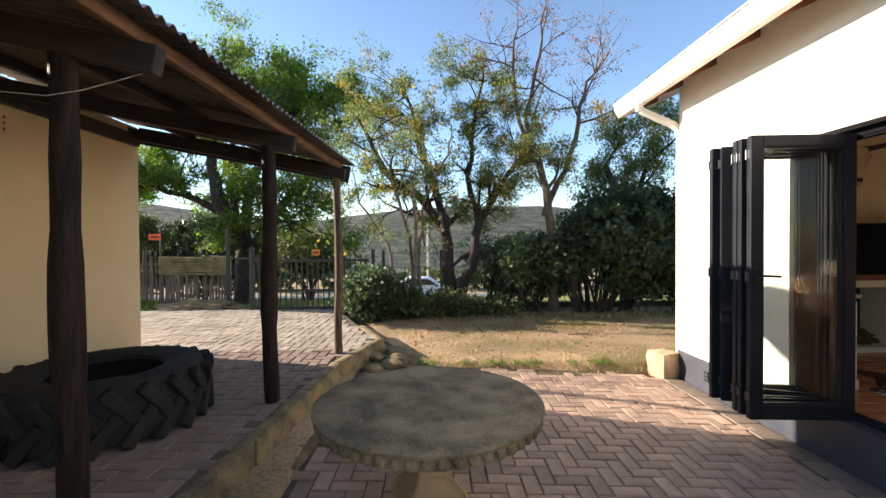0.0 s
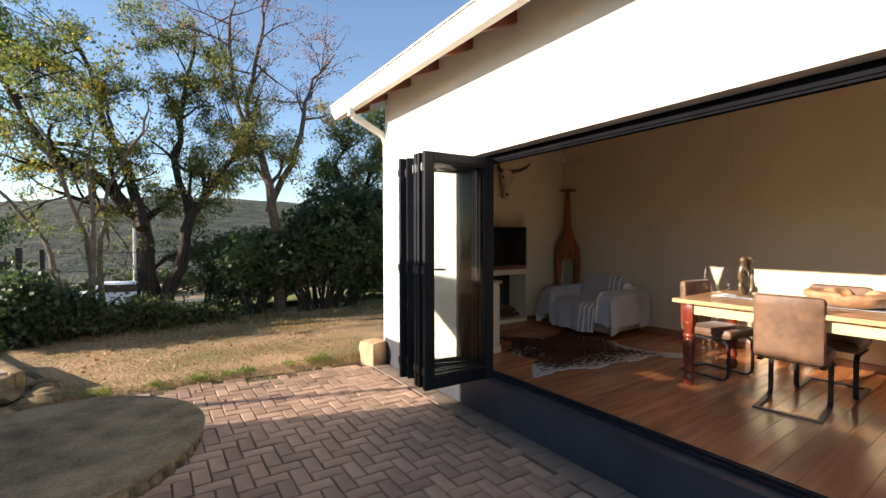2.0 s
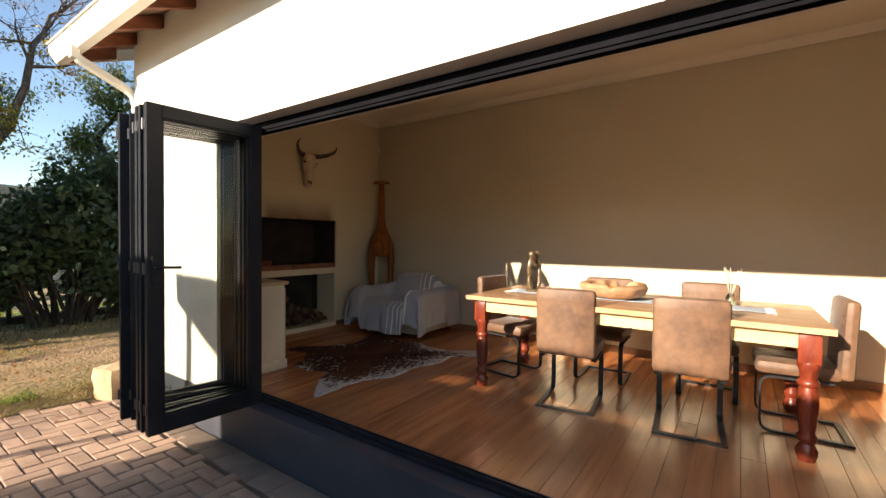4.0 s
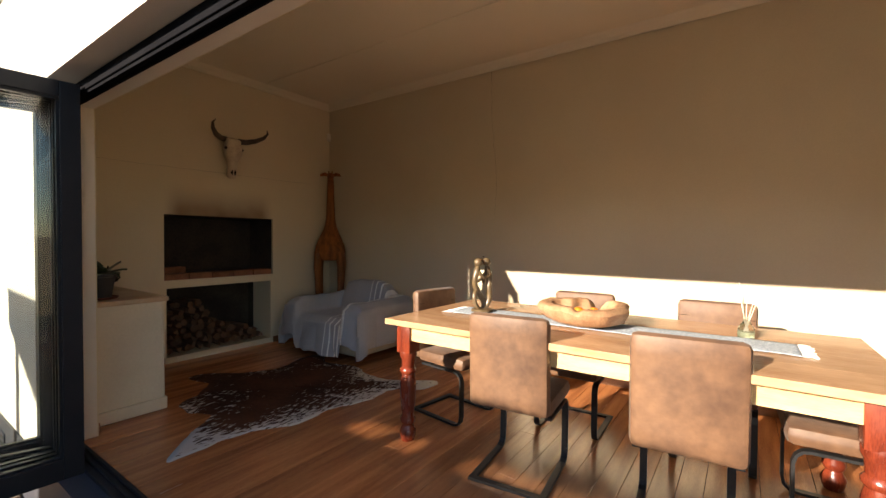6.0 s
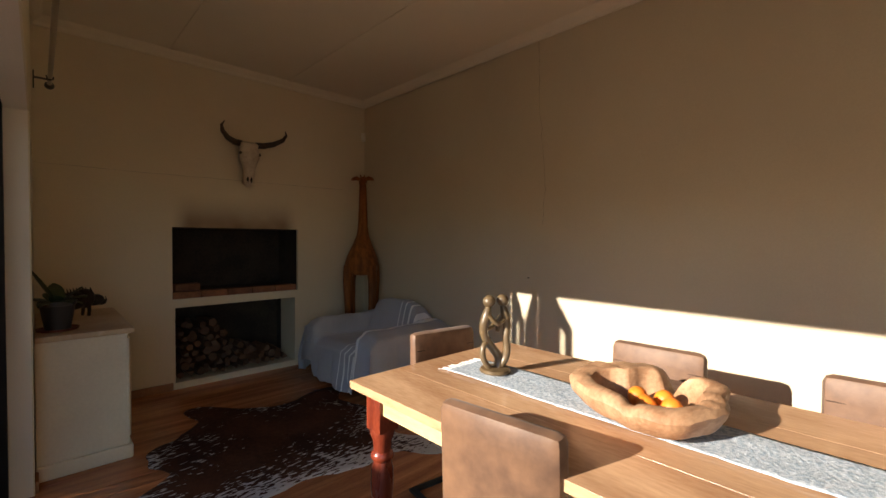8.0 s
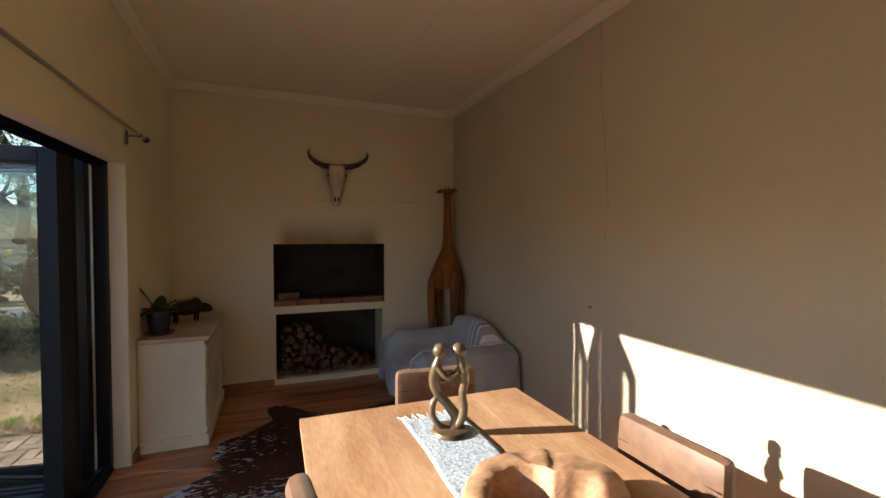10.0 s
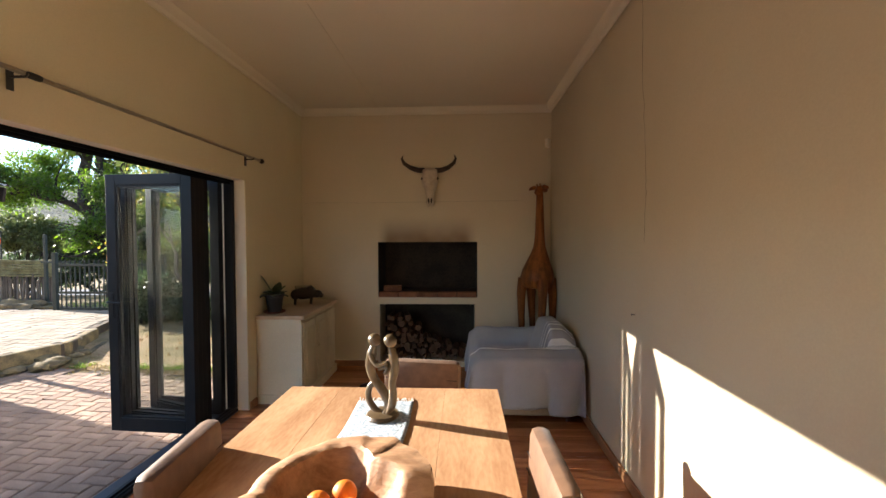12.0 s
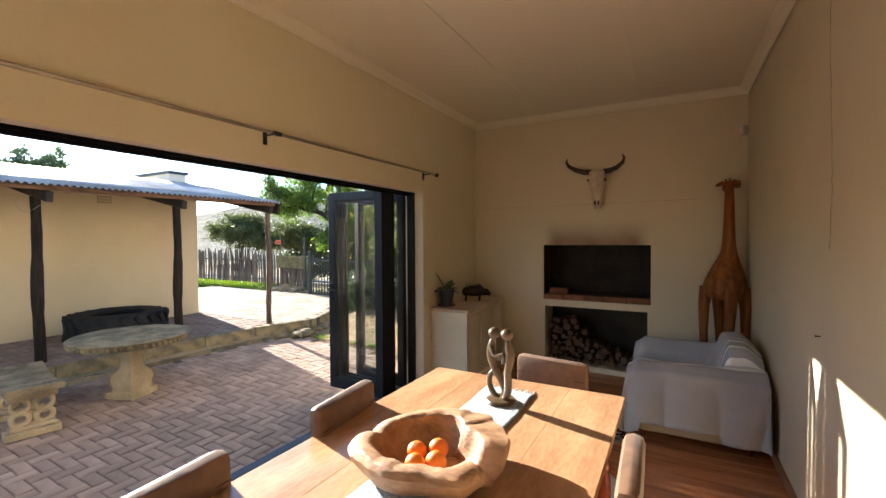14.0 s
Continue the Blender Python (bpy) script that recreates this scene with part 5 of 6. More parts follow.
spots = [(x, y, -0.14) for x, y in zip(rs.uniform(-10.5, -4.4, 7000), rs.uniform(9.6, 11.4, 7000))] + [(x, y, ground_z(x, y)) for x, y in zip(rs.uniform(-4, 10, 5000), rs.uniform(11.2, 15.5, 5000))]
grass("green_verge_grass", "bright green grass by the fence", spots, 0.16, GRASS_GREEN, 6)
spots = [(x, y, ground_z(x, y)) for x, y in zip(rs.uniform(0.4, 7.5, 1200), rs.uniform(8.5, 10.2, 1200))]
grass("strappy_plants", "dark strappy plants under the shrubs", spots, 0.15, LEAF_MID, 7)
# fallen leaves on lawn and paving
ls = [(x, y, (ground_z(x, y) + 0.006) if y > 5.97 else yard_z(x) + 0.006) for x, y in zip(rs.uniform(1.4, 4.6, 900), 4.6 + 4.6 * rs.beta(3.0, 1.3, 900))]
lit = thing("fallen_leaves", "small dry fallen leaves scattered on the lawn", "leaves", kind="stuff")
leaves("leaf_litter", ls, 1, 0.001, 0.045, LEAF_RED, lit, 77, -0.2)["kind"] = "stuff"


# ---- room things ----
CREAM = mat("cream_furniture_paint", (0.72, 0.64, 0.49), (0.64, 0.56, 0.42), 0.5, 2, 60, 0.06)
cup = thing("sideboard", "cream painted wooden sideboard under the side wall", "cabinet", (5.085, 4.30, 0))
part("body", boxes(((0, 0.015, 0.09), (0.43, 1.03, 0.805)), bevel=0.004), CREAM, cup)
part("plinth", boxes(((0, 0.0, 0), (0.455, 1.045, 0.09)), bevel=0.01), CREAM, cup)
part("top", boxes(((0, -0.012, 0.805), (0.465, 1.055, 0.84)), bevel=0.009), mat("worn_cream_top", (0.66, 0.52, 0.36), (0.52, 0.36, 0.22), 0.45, 3, 50, 0.06), cup, "worn cream top")
for i in range(3):
    y0 = 0.045 + i * 0.325
    dr = part("door", boxes(((0.43, y0, 0.13), (0.448, y0 + 0.305, 0.765)), bevel=0.004), CREAM, cup)
    part("door_panel", boxes(((0.449, y0 + 0.05, 0.19), (0.456, y0 + 0.255, 0.705)), bevel=0.005), CREAM, dr)
    part("knob", lathe(bmesh.new(), [(0.006, 0), (0.006, 0.012), (0.014, 0.018), (0.012, 0.028), (0.004, 0.03)], 12, pose(0.449, y0 + (0.03 if i else 0.275), 0.47, 0, 90, 0)), CREAM, dr)
part("trim", boxes(((0.426, 0.008, 0.10), (0.436, 0.02, 0.775))), CREAM, cup)

POTM = mat("black_plastic_pot", (0.014, 0.017, 0.02), (0.022, 0.024, 0.027), 0.4, 5, 60, 0.03)
pot = thing("potted_plant", "small fleshy-leaved plant in a black pot", "plant", (5.19, 4.48, 0.84))
pot.scale = (1.35, 1.35, 1.3)
part("saucer", lathe(bmesh.new(), [(0.055, 0), (0.072, 0.004), (0.076, 0.014), (0.07, 0.014), (0.06, 0.008)], 24), mat("red_brown_saucer", (0.20, 0.05, 0.03), (0.14, 0.035, 0.02), 0.5, 5, 50, 0.05), pot)
part("pot", lathe(bmesh.new(), [(0.046, 0.009), (0.062, 0.12), (0.068, 0.122), (0.068, 0.14), (0.06, 0.14), (0.056, 0.125), (0.02, 0.124)], 28), POTM, pot, "", True)
LEAF_POT = mat("fleshy_leaf", (0.05, 0.085, 0.03), (0.025, 0.05, 0.018), 0.35, 6, 40, 0.05)
for k, (a, l, w, lift) in enumerate(((200, 0.15, 0.03, 0.9), (330, 0.13, 0.032, 0.35), (60, 0.12, 0.03, 0.3), (120, 0.10, 0.028, 0.45), (260, 0.09, 0.026, 0.5), (20, 0.10, 0.03, 0.15), (290, 0.14, 0.034, 0.25), (175, 0.13, 0.034, 0.3), (95, 0.14, 0.032, 0.55), (235, 0.12, 0.034, 0.2), (350, 0.11, 0.03, 0.6))):
    bm = bmesh.new()
    rows = []
    for i in range(7):
        u = i / 6
        x = l * u * (1.0 - 0.35 * lift)
        z = 0.12 + l * (lift * u * 1.15 - 0.55 * (1 - lift) * u * u + 0.25 * u)
        ww = w * math.sin(math.pi * (0.12 + 0.86 * u)) ** 0.7
        rows.append([bm.verts.new((x, -ww, z + 0.006)), bm.verts.new((x, 0, z - 0.004)), bm.verts.new((x, ww, z + 0.006)), bm.verts.new((x, 0, z + 0.006))])
    for p, q in zip(rows, rows[1:]):
        for i in range(4):
            bm.faces.new((p[i], p[(i + 1) % 4], q[(i + 1) % 4], q[i]))
    bm.faces.new(rows[0]), bm.faces.new(rows[-1][::-1])
    bmesh.ops.recalc_face_normals(bm, faces=bm.faces)
    bmesh.ops.rotate(bm, verts=bm.verts, matrix=Matrix.Rotation(radians(a), 3, "Z"))
    part("leaf", bm, LEAF_POT, pot, "", True)

# dark metal warthog figure
bm = bmesh.new()
for c, r in (((0, 0, 0.095), (0.05, 0.095, 0.052)), ((0, 0.06, 0.10), (0.045, 0.06, 0.058)), ((0, 0.125, 0.085), (0.032, 0.055, 0.034)), ((0, 0.165, 0.07), (0.02, 0.03, 0.02)), ((0, -0.08, 0.09), (0.042, 0.045, 0.045))):
    bmesh.ops.create_uvsphere(bm, u_segments=14, v_segments=9, radius=1, matrix=Matrix.Translation(c) @ Matrix.Diagonal((*r, 1)))
for sx in (-0.025, 0.025):
    for y in (-0.085, 0.065):
        tube(bm, [(sx, y, 0.08), (sx * 1.1, y + 0.005, 0.035), (sx * 1.1, y, 0.0)], [0.016, 0.010, 0.009], 8)
    tube(bm, [(sx, 0.085, 0.125), (sx * 1.5, 0.07, 0.165)], [0.013, 0.003], 6)
    tube(bm, [(sx * 0.7, 0.16, 0.065), (sx * 1.5, 0.17, 0.08), (sx * 1.4, 0.165, 0.105)], [0.006, 0.005, 0.002], 6)
for i in range(9):
    tube(bm, [(0, -0.07 + i * 0.018, 0.135), (0, -0.078 + i * 0.018, 0.168)], [0.007, 0.001], 5)
ob = link("warthog_figure", bm, mat("dark_bronze", (0.035, 0.027, 0.02), (0.02, 0.016, 0.012), 0.45, 8, 60, 0.2, metal=0.5), None, "", True)
ob.matrix_basis = pose(5.29, 4.98, 0.84, 0, 0, -62) @ Matrix.Diagonal((1.2, 1.1, 1.25, 1))
tagged(ob, "small dark metal warthog figure on the sideboard", "figurine")

# skull on the fireplace wall
BONE = mat("bleached_bone", (0.68, 0.58, 0.45), (0.50, 0.40, 0.29), 0.7, 9, 60, 0.25)
HORN = mat("dark_horn", (0.07, 0.045, 0.03), (0.03, 0.02, 0.014), 0.4, 9, 50, 0.2)
sk = thing("cattle_skull", "bleached cattle skull with dark curved horns on the wall", "skull", (6.645, 5.43, 2.165))
bm = bmesh.new()
prof = [(0.035, 0.03, -0.215, 0.03), (0.05, 0.04, -0.19, 0.02), (0.048, 0.05, -0.12, 0.0), (0.062, 0.06, -0.04, -0.015), (0.095, 0.075, 0.04, -0.02), (0.098, 0.08, 0.09, -0.02), (0.085, 0.075, 0.14, -0.01), (0.10, 0.07, 0.185, 0.0), (0.09, 0.05, 0.205, 0.02)]
rings = []
for hw, hd, z, off in prof:
    rings.append([bm.verts.new((hw * math.copysign(abs(math.cos(a)) ** 0.75, math.cos(a)), off + hd * math.sin(a), z)) for a in [2 * math.pi * k / 16 for k in range(16)]])
for a, b in zip(rings, rings[1:]):
    for k in range(16):
        bm.faces.new((a[k], a[(k + 1) % 16], b[(k + 1) % 16], b[k]))
bm.faces.new(rings[0][::-1]), bm.faces.new(rings[-1])
for s in (-1, 1):
    tube(bm, [(s * 0.02, 0.0, -0.235), (s * 0.022, -0.025, -0.18)], [0.012, 0.016], 8)
skull_bone = part("skull", bm, BONE, sk, "", True)
for s in (-1, 1):
    bm = bmesh.new()
    bmesh.ops.create_uvsphere(bm, u_segments=12, v_segments=8, radius=1, matrix=pose(s * 0.090, -0.045, 0.085) @ Matrix.Diagonal((0.014, 0.026, 0.017, 1)))
    # horn-dark blob in place of the shade in the socket's hollow
    part("eye_socket", bm, HORN, skull_bone)
    bm = bmesh.new()
    bmesh.ops.create_uvsphere(bm, u_segments=10, v_segments=6, radius=1, matrix=pose(s * 0.017, -0.028, -0.17) @ Matrix.Diagonal((0.009, 0.02, 0.032, 1)))
    # near-black blob in place of the shade inside the nostril
    part("nostril", bm, HOLE_SHADE, skull_bone)
    pts = [(s * 0.07, 0.0, 0.185), (s * 0.14, -0.03, 0.185), (s * 0.22, -0.09, 0.205), (s * 0.285, -0.16, 0.245), (s * 0.305, -0.20, 0.29), (s * 0.285, -0.22, 0.325)]
    part("horn", tube(bmesh.new(), pts, [0.032, 0.03, 0.026, 0.02, 0.012, 0.003], 12), HORN, sk, "dark curved horn", True)

# carved giraffe in the corner
GIR = mat("oiled_carved_wood", (0.34, 0.112, 0.027), (0.15, 0.047, 0.013), 0.5, 4, 50, 0.15, stretch=(5, 5, 0.7), specular=0.25)
bm = bmesh.new()
lathe(bm, [(0.060, 0.985), (0.150, 1.0), (0.192, 1.05), (0.200, 1.11), (0.182, 1.19), (0.145, 1.28), (0.105, 1.37), (0.074, 1.45), (0.060, 1.55), (0.052, 1.75), (0.045, 1.95), (0.040, 2.06), (0.020, 2.09)], 20, None, (1.0, 0.82))
for v in bm.verts:
    v.co.y += 0.05 * max(0.0, min(1.0, (v.co.z - 1.1) / 0.35))
for sx in (-1, 1):
    for sy in (-1, 1):
        tube(bm, [(sx * 0.130, sy * 0.075, 1.10), (sx * 0.147, sy * 0.092, 0.92), (sx * 0.140, sy * 0.10, 0.66), (sx * 0.122, sy * 0.10, 0.30), (sx * 0.115, sy * 0.10, 0.0)], [0.062, 0.050, 0.038, 0.030, 0.034], 10)
tube(bm, [(0, 0.00, 2.055), (0, 0.045, 2.10), (0, 0.10, 2.115), (0, 0.155, 2.10), (0, 0.175, 2.093)], [0.034, 0.047, 0.040, 0.028, 0.014], 12)
for sx in (-1, 1):
    tube(bm, [(sx * 0.02, 0.05, 2.11), (sx * 0.07, 0.035, 2.125), (sx * 0.115, 0.03, 2.115), (sx * 0.135, 0.03, 2.10)], [0.014, 0.026, 0.018, 0.003], 8)
    tube(bm, [(sx * 0.02, 0.035, 2.125), (sx * 0.022, 0.022, 2.165)], [0.010, 0.007], 8)
for v in bm.verts:
    v.co += v.co.cross(Vector((0, 0, 1))).normalized() * 0.004 * noise.noise(v.co * 9)
ob = link("giraffe_carving", bm, GIR, None, "", True)
ob.matrix_basis = pose(7.86, 5.25, 0, 0, 0, -46)
tagged(ob, "tall carved wooden giraffe standing in the corner", "sculpture")

# armchair under a striped throw
SOFA = mat("pale_upholstery", (0.50, 0.40, 0.29), (0.42, 0.33, 0.23), 0.9, 4, 90, 0.1)
THROW = mat("grey_cotton_throw", (0.44, 0.44, 0.46), (0.36, 0.36, 0.385), 0.95, 2.5, 160, 0.25, sheen=0.2)


def stripes(m, bands):
    n, k = m.node_tree.nodes, m.node_tree.links
    p = n["Principled BSDF"]
    src = p.inputs["Base Color"].links[0].from_socket
    uv, sep = n.new("ShaderNodeAttribute"), n.new("ShaderNodeSeparateXYZ")
    uv.attribute_name = "weave"
    k.new(uv.outputs["Vector"], sep.inputs[0])
    total = None
    for c, w in bands:
        d = n.new("ShaderNodeMath")
        d.operation = "COMPARE"
        d.inputs[1].default_value, d.inputs[2].default_value = c, w
        k.new(sep.outputs["X"], d.inputs[0])
        if total is None:
            total = d.outputs[0]
        else:
            q = n.new("ShaderNodeMath")
            q.operation = "MAXIMUM"
            k.new(total, q.inputs[0]), k.new(d.outputs[0], q.inputs[1])
            total = q.outputs[0]
    mx = n.new("ShaderNodeMix")
    mx.data_type = "RGBA"
    mx.inputs["B"].default_value = (0.90, 0.89, 0.86, 1)
    k.new(total, mx.inputs["Factor"]), k.new(src, mx.inputs["A"]), k.new(mx.outputs["Result"], p.inputs["Base Color"])


stripes(THROW, [(-0.415, 0.016), (-0.35, 0.014), (-0.28, 0.012), (-0.20, 0.008), (-0.13, 0.006)])
ac = thing("armchair", "armchair draped with a grey white-striped throw", "armchair", (7.12, 4.53, 0))
SW, SD = 0.58, 0.90     # half width along y, depth along x
part("base", boxes(((0.06, -SW + 0.05, 0.05), (SD - 0.02, SW - 0.05, 0.36)), bevel=0.03), SOFA, ac)
for x in (0.1, 0.8):
    for y in (-0.48, 0.48):
        part("foot", lathe(bmesh.new(), [(0.02, 0), (0.025, 0.055)], 10, Matrix.Translation((x, y, 0))), TLEG, ac)


def sofa_top(x, y):
    def soft(a, b, v):
        t = min(1, max(0, (v - a) / (b - a)))
        return t * t * (3 - 2 * t)
    ay = abs(y)
    arm = soft(0.362, 0.398, ay)
    z = 0.41 + 0.015 * math.cos(y * 4)
    z = z + (0.585 - 0.035 * soft(0.48, SW, ay) - z) * arm
    z -= 0.04 * (1 - soft(0.0, 0.06, x))
    back = soft(0.58, 0.70, x) * (1 - soft(0.30, 0.44, ay))
    bz = 0.76 - 0.05 * soft(0.15, 0.42, ay) - 0.10 * soft(0.78, 0.92, x)
    return max(z, z + (bz - z) * back)


nu, nv = 110, 80
U0, V0 = SW + 0.46, 0.36
V, Fc, uvs = [], [], []
for j in range(nv + 1):
    v = -V0 + (SD + 0.12 + V0) * j / nv
    for i in range(nu + 1):
        u = -U0 + 2 * U0 * i / nu
        x, y = max(0.0, min(SD, v)), max(-SW, min(SW, u))
        z = sofa_top(x, y)
        du, dv = max(0, abs(u) - SW), max(0, -v) + max(0, v - SD)
        drop = max(du, dv) * 1.0
        fold = abs(math.sin((v * 11 if du > dv else u * 10) + 1.6 * noise.noise(Vector((u * 1.5, v * 2, 0))))) ** 0.7
        out_ = min(1, drop / 0.3)
        zz = max(0.05 + 0.05 * noise.noise(Vector((u * 3, v * 2, 4))) if abs(u) > SW else 0.045 + 0.04 * noise.noise(Vector((u * 3, 2, 1))), z - drop)
        if du > 0 and u < 0:
            zz = max(zz, (0.15 if 0.08 < v < 0.62 else 0.03) + 0.02 * noise.noise(Vector((v * 6, 0, 0))))
        px = x - (0.02 + 0.05 * fold * out_ if v < 0 else 0)
        py = y + math.copysign(0.015 + 0.05 * fold * out_, u) * (1 if du > 0 else 0)
        wr = 0.012 * noise.noise(Vector((u * 5, v * 5, 2))) + 0.006 * noise.noise(Vector((u * 14, v * 9, 5)))
        V.append((px + wr * 0.4, py + wr * 0.4, zz + wr + 0.01))
        uvs.append(u)
for j in range(nv):
    for i in range(nu):
        a = j * (nu + 1) + i
        Fc.append((a, a + 1, a + nu + 2, a + nu + 1))
th = raw("throw", V, Fc, THROW, ac, True)
at = th.data.attributes.new("weave", "FLOAT_VECTOR", "POINT")
at.data.foreach_set("vector", np.array([(u, 0, 0) for u in uvs]).ravel())
th["label"] = "grey cotton throw with white stripes"
so = th.modifiers.new("thick", "SOLIDIFY")
so.thickness = 0.006

# cowhide rug
HIDE = mat("brindled_cowhide", (0.085, 0.032, 0.014), (0.035, 0.013, 0.007), 0.85, 2.0, 40, 0.2, specular=0.15)
n_, k_ = HIDE.node_tree.nodes, HIDE.node_tree.links
p_ = n_["Principled BSDF"]
src_ = p_.inputs["Base Color"].links[0].from_socket
tc_, mp_, nz_, nb_, at_ = n_.new("ShaderNodeTexCoord"), n_.new("ShaderNodeMapping"), n_.new("ShaderNodeTexNoise"), n_.new("ShaderNodeTexNoise"), n_.new("ShaderNodeAttribute")
at_.attribute_name = "edge"
mp_.inputs["Scale"].default_value = (0.55, 1.7, 1)
mp_.inputs["Rotation"].default_value = (0, 0, -0.3)
nz_.inputs["Scale"].default_value, nz_.inputs["Detail"].default_value = 32, 5
nb_.inputs["Scale"].default_value, nb_.inputs["Detail"].default_value = 2.2, 2
k_.new(tc_.outputs["Object"], mp_.inputs[0]), k_.new(mp_.outputs[0], nz_.inputs[0]), k_.new(tc_.outputs["Object"], nb_.inputs[0])
s1, s2, th_ = n_.new("ShaderNodeMath"), n_.new("ShaderNodeMath"), n_.new("ShaderNodeMapRange")
s1.operation, s2.operation = "MULTIPLY_ADD", "MULTIPLY_ADD"
s1.inputs[1].default_value, s2.inputs[1].default_value = 1.7, 0.9
k_.new(nz_.outputs[0], s1.inputs[0]), k_.new(at_.outputs["Fac"], s1.inputs[2])
k_.new(nb_.outputs[0], s2.inputs[0]), k_.new(s1.outputs[0], s2.inputs[2])
th_.inputs[1].default_value, th_.inputs[2].default_value = 1.70, 1.76
k_.new(s2.outputs[0], th_.inputs[0])
mx_ = n_.new("ShaderNodeMix")
mx_.data_type = "RGBA"
mx_.inputs["B"].default_value = (0.50, 0.45, 0.40, 1)
k_.new(th_.outputs[0], mx_.inputs["Factor"]), k_.new(src_, mx_.inputs["A"]), k_.new(mx_.outputs["Result"], p_.inputs["Base Color"])
hide_pts = [(5.20, 3.46), (5.36, 3.44), (5.62, 3.44), (5.95, 3.28), (6.25, 3.30), (6.55, 3.20), (6.80, 3.22), (7.00, 3.00), (7.20, 3.02), (7.12, 3.22), (7.00, 3.40), (6.98, 3.62), (7.08, 3.95), (7.02, 4.30), (7.20, 4.55), (6.95, 4.62), (6.60, 4.50), (6.30, 4.66), (6.05, 4.92), (5.93, 4.84), (5.98, 4.60), (5.80, 4.40), (5.62, 4.30), (5.58, 4.10), (5.66, 3.90), (5.45, 3.72)]
cx_, cy_ = 6.38, 3.90
nr, nt = 14, 156
V, Fc, ed = [], [], []
for t_ in range(nt):
    f = t_ * len(hide_pts) / nt
    i0 = int(f)
    P = [Vector((*hide_pts[(i0 + o) % len(hide_pts)], 0)) for o in (-1, 0, 1, 2)]
    w = f - i0
    q = 0.5 * ((2 * P[1]) + (P[2] - P[0]) * w + (2 * P[0] - 5 * P[1] + 4 * P[2] - P[3]) * w * w + (3 * P[1] - P[0] - 3 * P[2] + P[3]) * w ** 3)
    q += Vector((noise.noise(q * 9), noise.noise(q * 9 + Vector((4, 0, 0))), 0)) * 0.025
    for r in range(nr + 1):
        s = r / nr
        x, y = cx_ + (q.x - cx_) * s, cy_ + (q.y - cy_) * s
        V.append((x - cx_, y - cy_, 0.007 + 0.004 * noise.noise(Vector((x * 3, y * 3, 0))) - 0.003 * s))
        side = max(0.0, (4.0 - y) * 0.55) + max(0.0, (5.80 - x) * 0.4)
        ed.append(0.54 * s ** 1.6 * (0.45 + side * 1.7) + 0.16 * side)
for t_ in range(nt):
    for r in range(nr):
        a, b = t_ * (nr + 1) + r, ((t_ + 1) % nt) * (nr + 1) + r
        Fc.append((a, a + 1, b + 1, b))
rug = raw("cowhide_rug", V, Fc, HIDE, None, True)
rug.matrix_basis = pose(cx_, cy_, 0)
at = rug.data.attributes.new("edge", "FLOAT", "POINT")
at.data.foreach_set("value", ed)
so = rug.modifiers.new("thick", "SOLIDIFY")
so.thickness = 0.004
tagged(rug, "dark brown and white speckled cowhide on the floor", "rug")

# firewood
LOGEND = mat("split_firewood", (0.17, 0.09, 0.05), (0.07, 0.038, 0.022), 0.9, 9, 60, 0.3, vary=0.3)
rng = random.Random(14)
shapes = []
for k in range(6):
    bm = bmesh.new()
    m_ = rng.choice((5, 6, 7, 3, 4))
    pts = [(rng.uniform(0.8, 1.15) * math.cos(2 * math.pi * i / m_ + 0.3), rng.uniform(0.8, 1.15) * math.sin(2 * math.pi * i / m_ + 0.3)) for i in range(m_)]
    prism(bm, pts, -1, 1)
    me = bpy.data.meshes.new("firewood_log")
    bm.to_mesh(me), bm.free()
    me.materials.append(LOGEND)
    shapes.append(me)
row, z = 0, 0.075
while z < 0.56:
    x = 6.06 + (0.02 if row % 2 else 0.0)
    right = (7.08, 6.98, 6.82, 6.66, 6.52, 6.44, 6.40, 6.3)[min(row, 7)]
    while x < right:
        r = rng.uniform(0.028, 0.046)
        ob = new("firewood_log", rng.choice(shapes))
        ob.matrix_basis = pose(x + r, 5.74 + rng.uniform(-0.06, 0.05), z + r * 0.9, 0, rng.uniform(0, 360), rng.gauss(0, 5)) @ Matrix.Diagonal((r, rng.uniform(0.13, 0.17), r, 1))
        tagged(ob, "split log of firewood stacked in the niche", "firewood", "stacked firewood")
        x += 2 * r * 0.98
    z += 0.066
    row += 1

BRICK = mat("fired_red_brick", (0.30, 0.125, 0.065), (0.18, 0.075, 0.042), 0.9, 6, 60, 0.3, vary=0.15)
hb = thing("hearth_bricks", "row of red bricks edging the fireplace floor", "bricks", (0, YF + 0.015, 0.84), kind="structure")
for i in range(5):
    part("brick", boxes(((6.008 + i * 0.238, 0, 0.0), (6.008 + i * 0.238 + 0.23, 0.11, 0.062)), bevel=0.004), BRICK, hb)
lb = link("loose_brick", boxes(((-0.11, -0.05, 0), (0.11, 0.05, 0.065)), bevel=0.005), BRICK)
lb.matrix_basis = pose(6.15, 5.70, 0.90, 0, 0, 8)
tagged(lb, "single red brick lying in the fireplace", "brick")
gb = thing("hearth_floor", "ash-grey brick floor of the fireplace", "floor", kind="structure")
part("slab", boxes(((FX0, YF + 0.13, 0.84), (FX1, YB + 0.12, 0.898))), SOOT, gb)

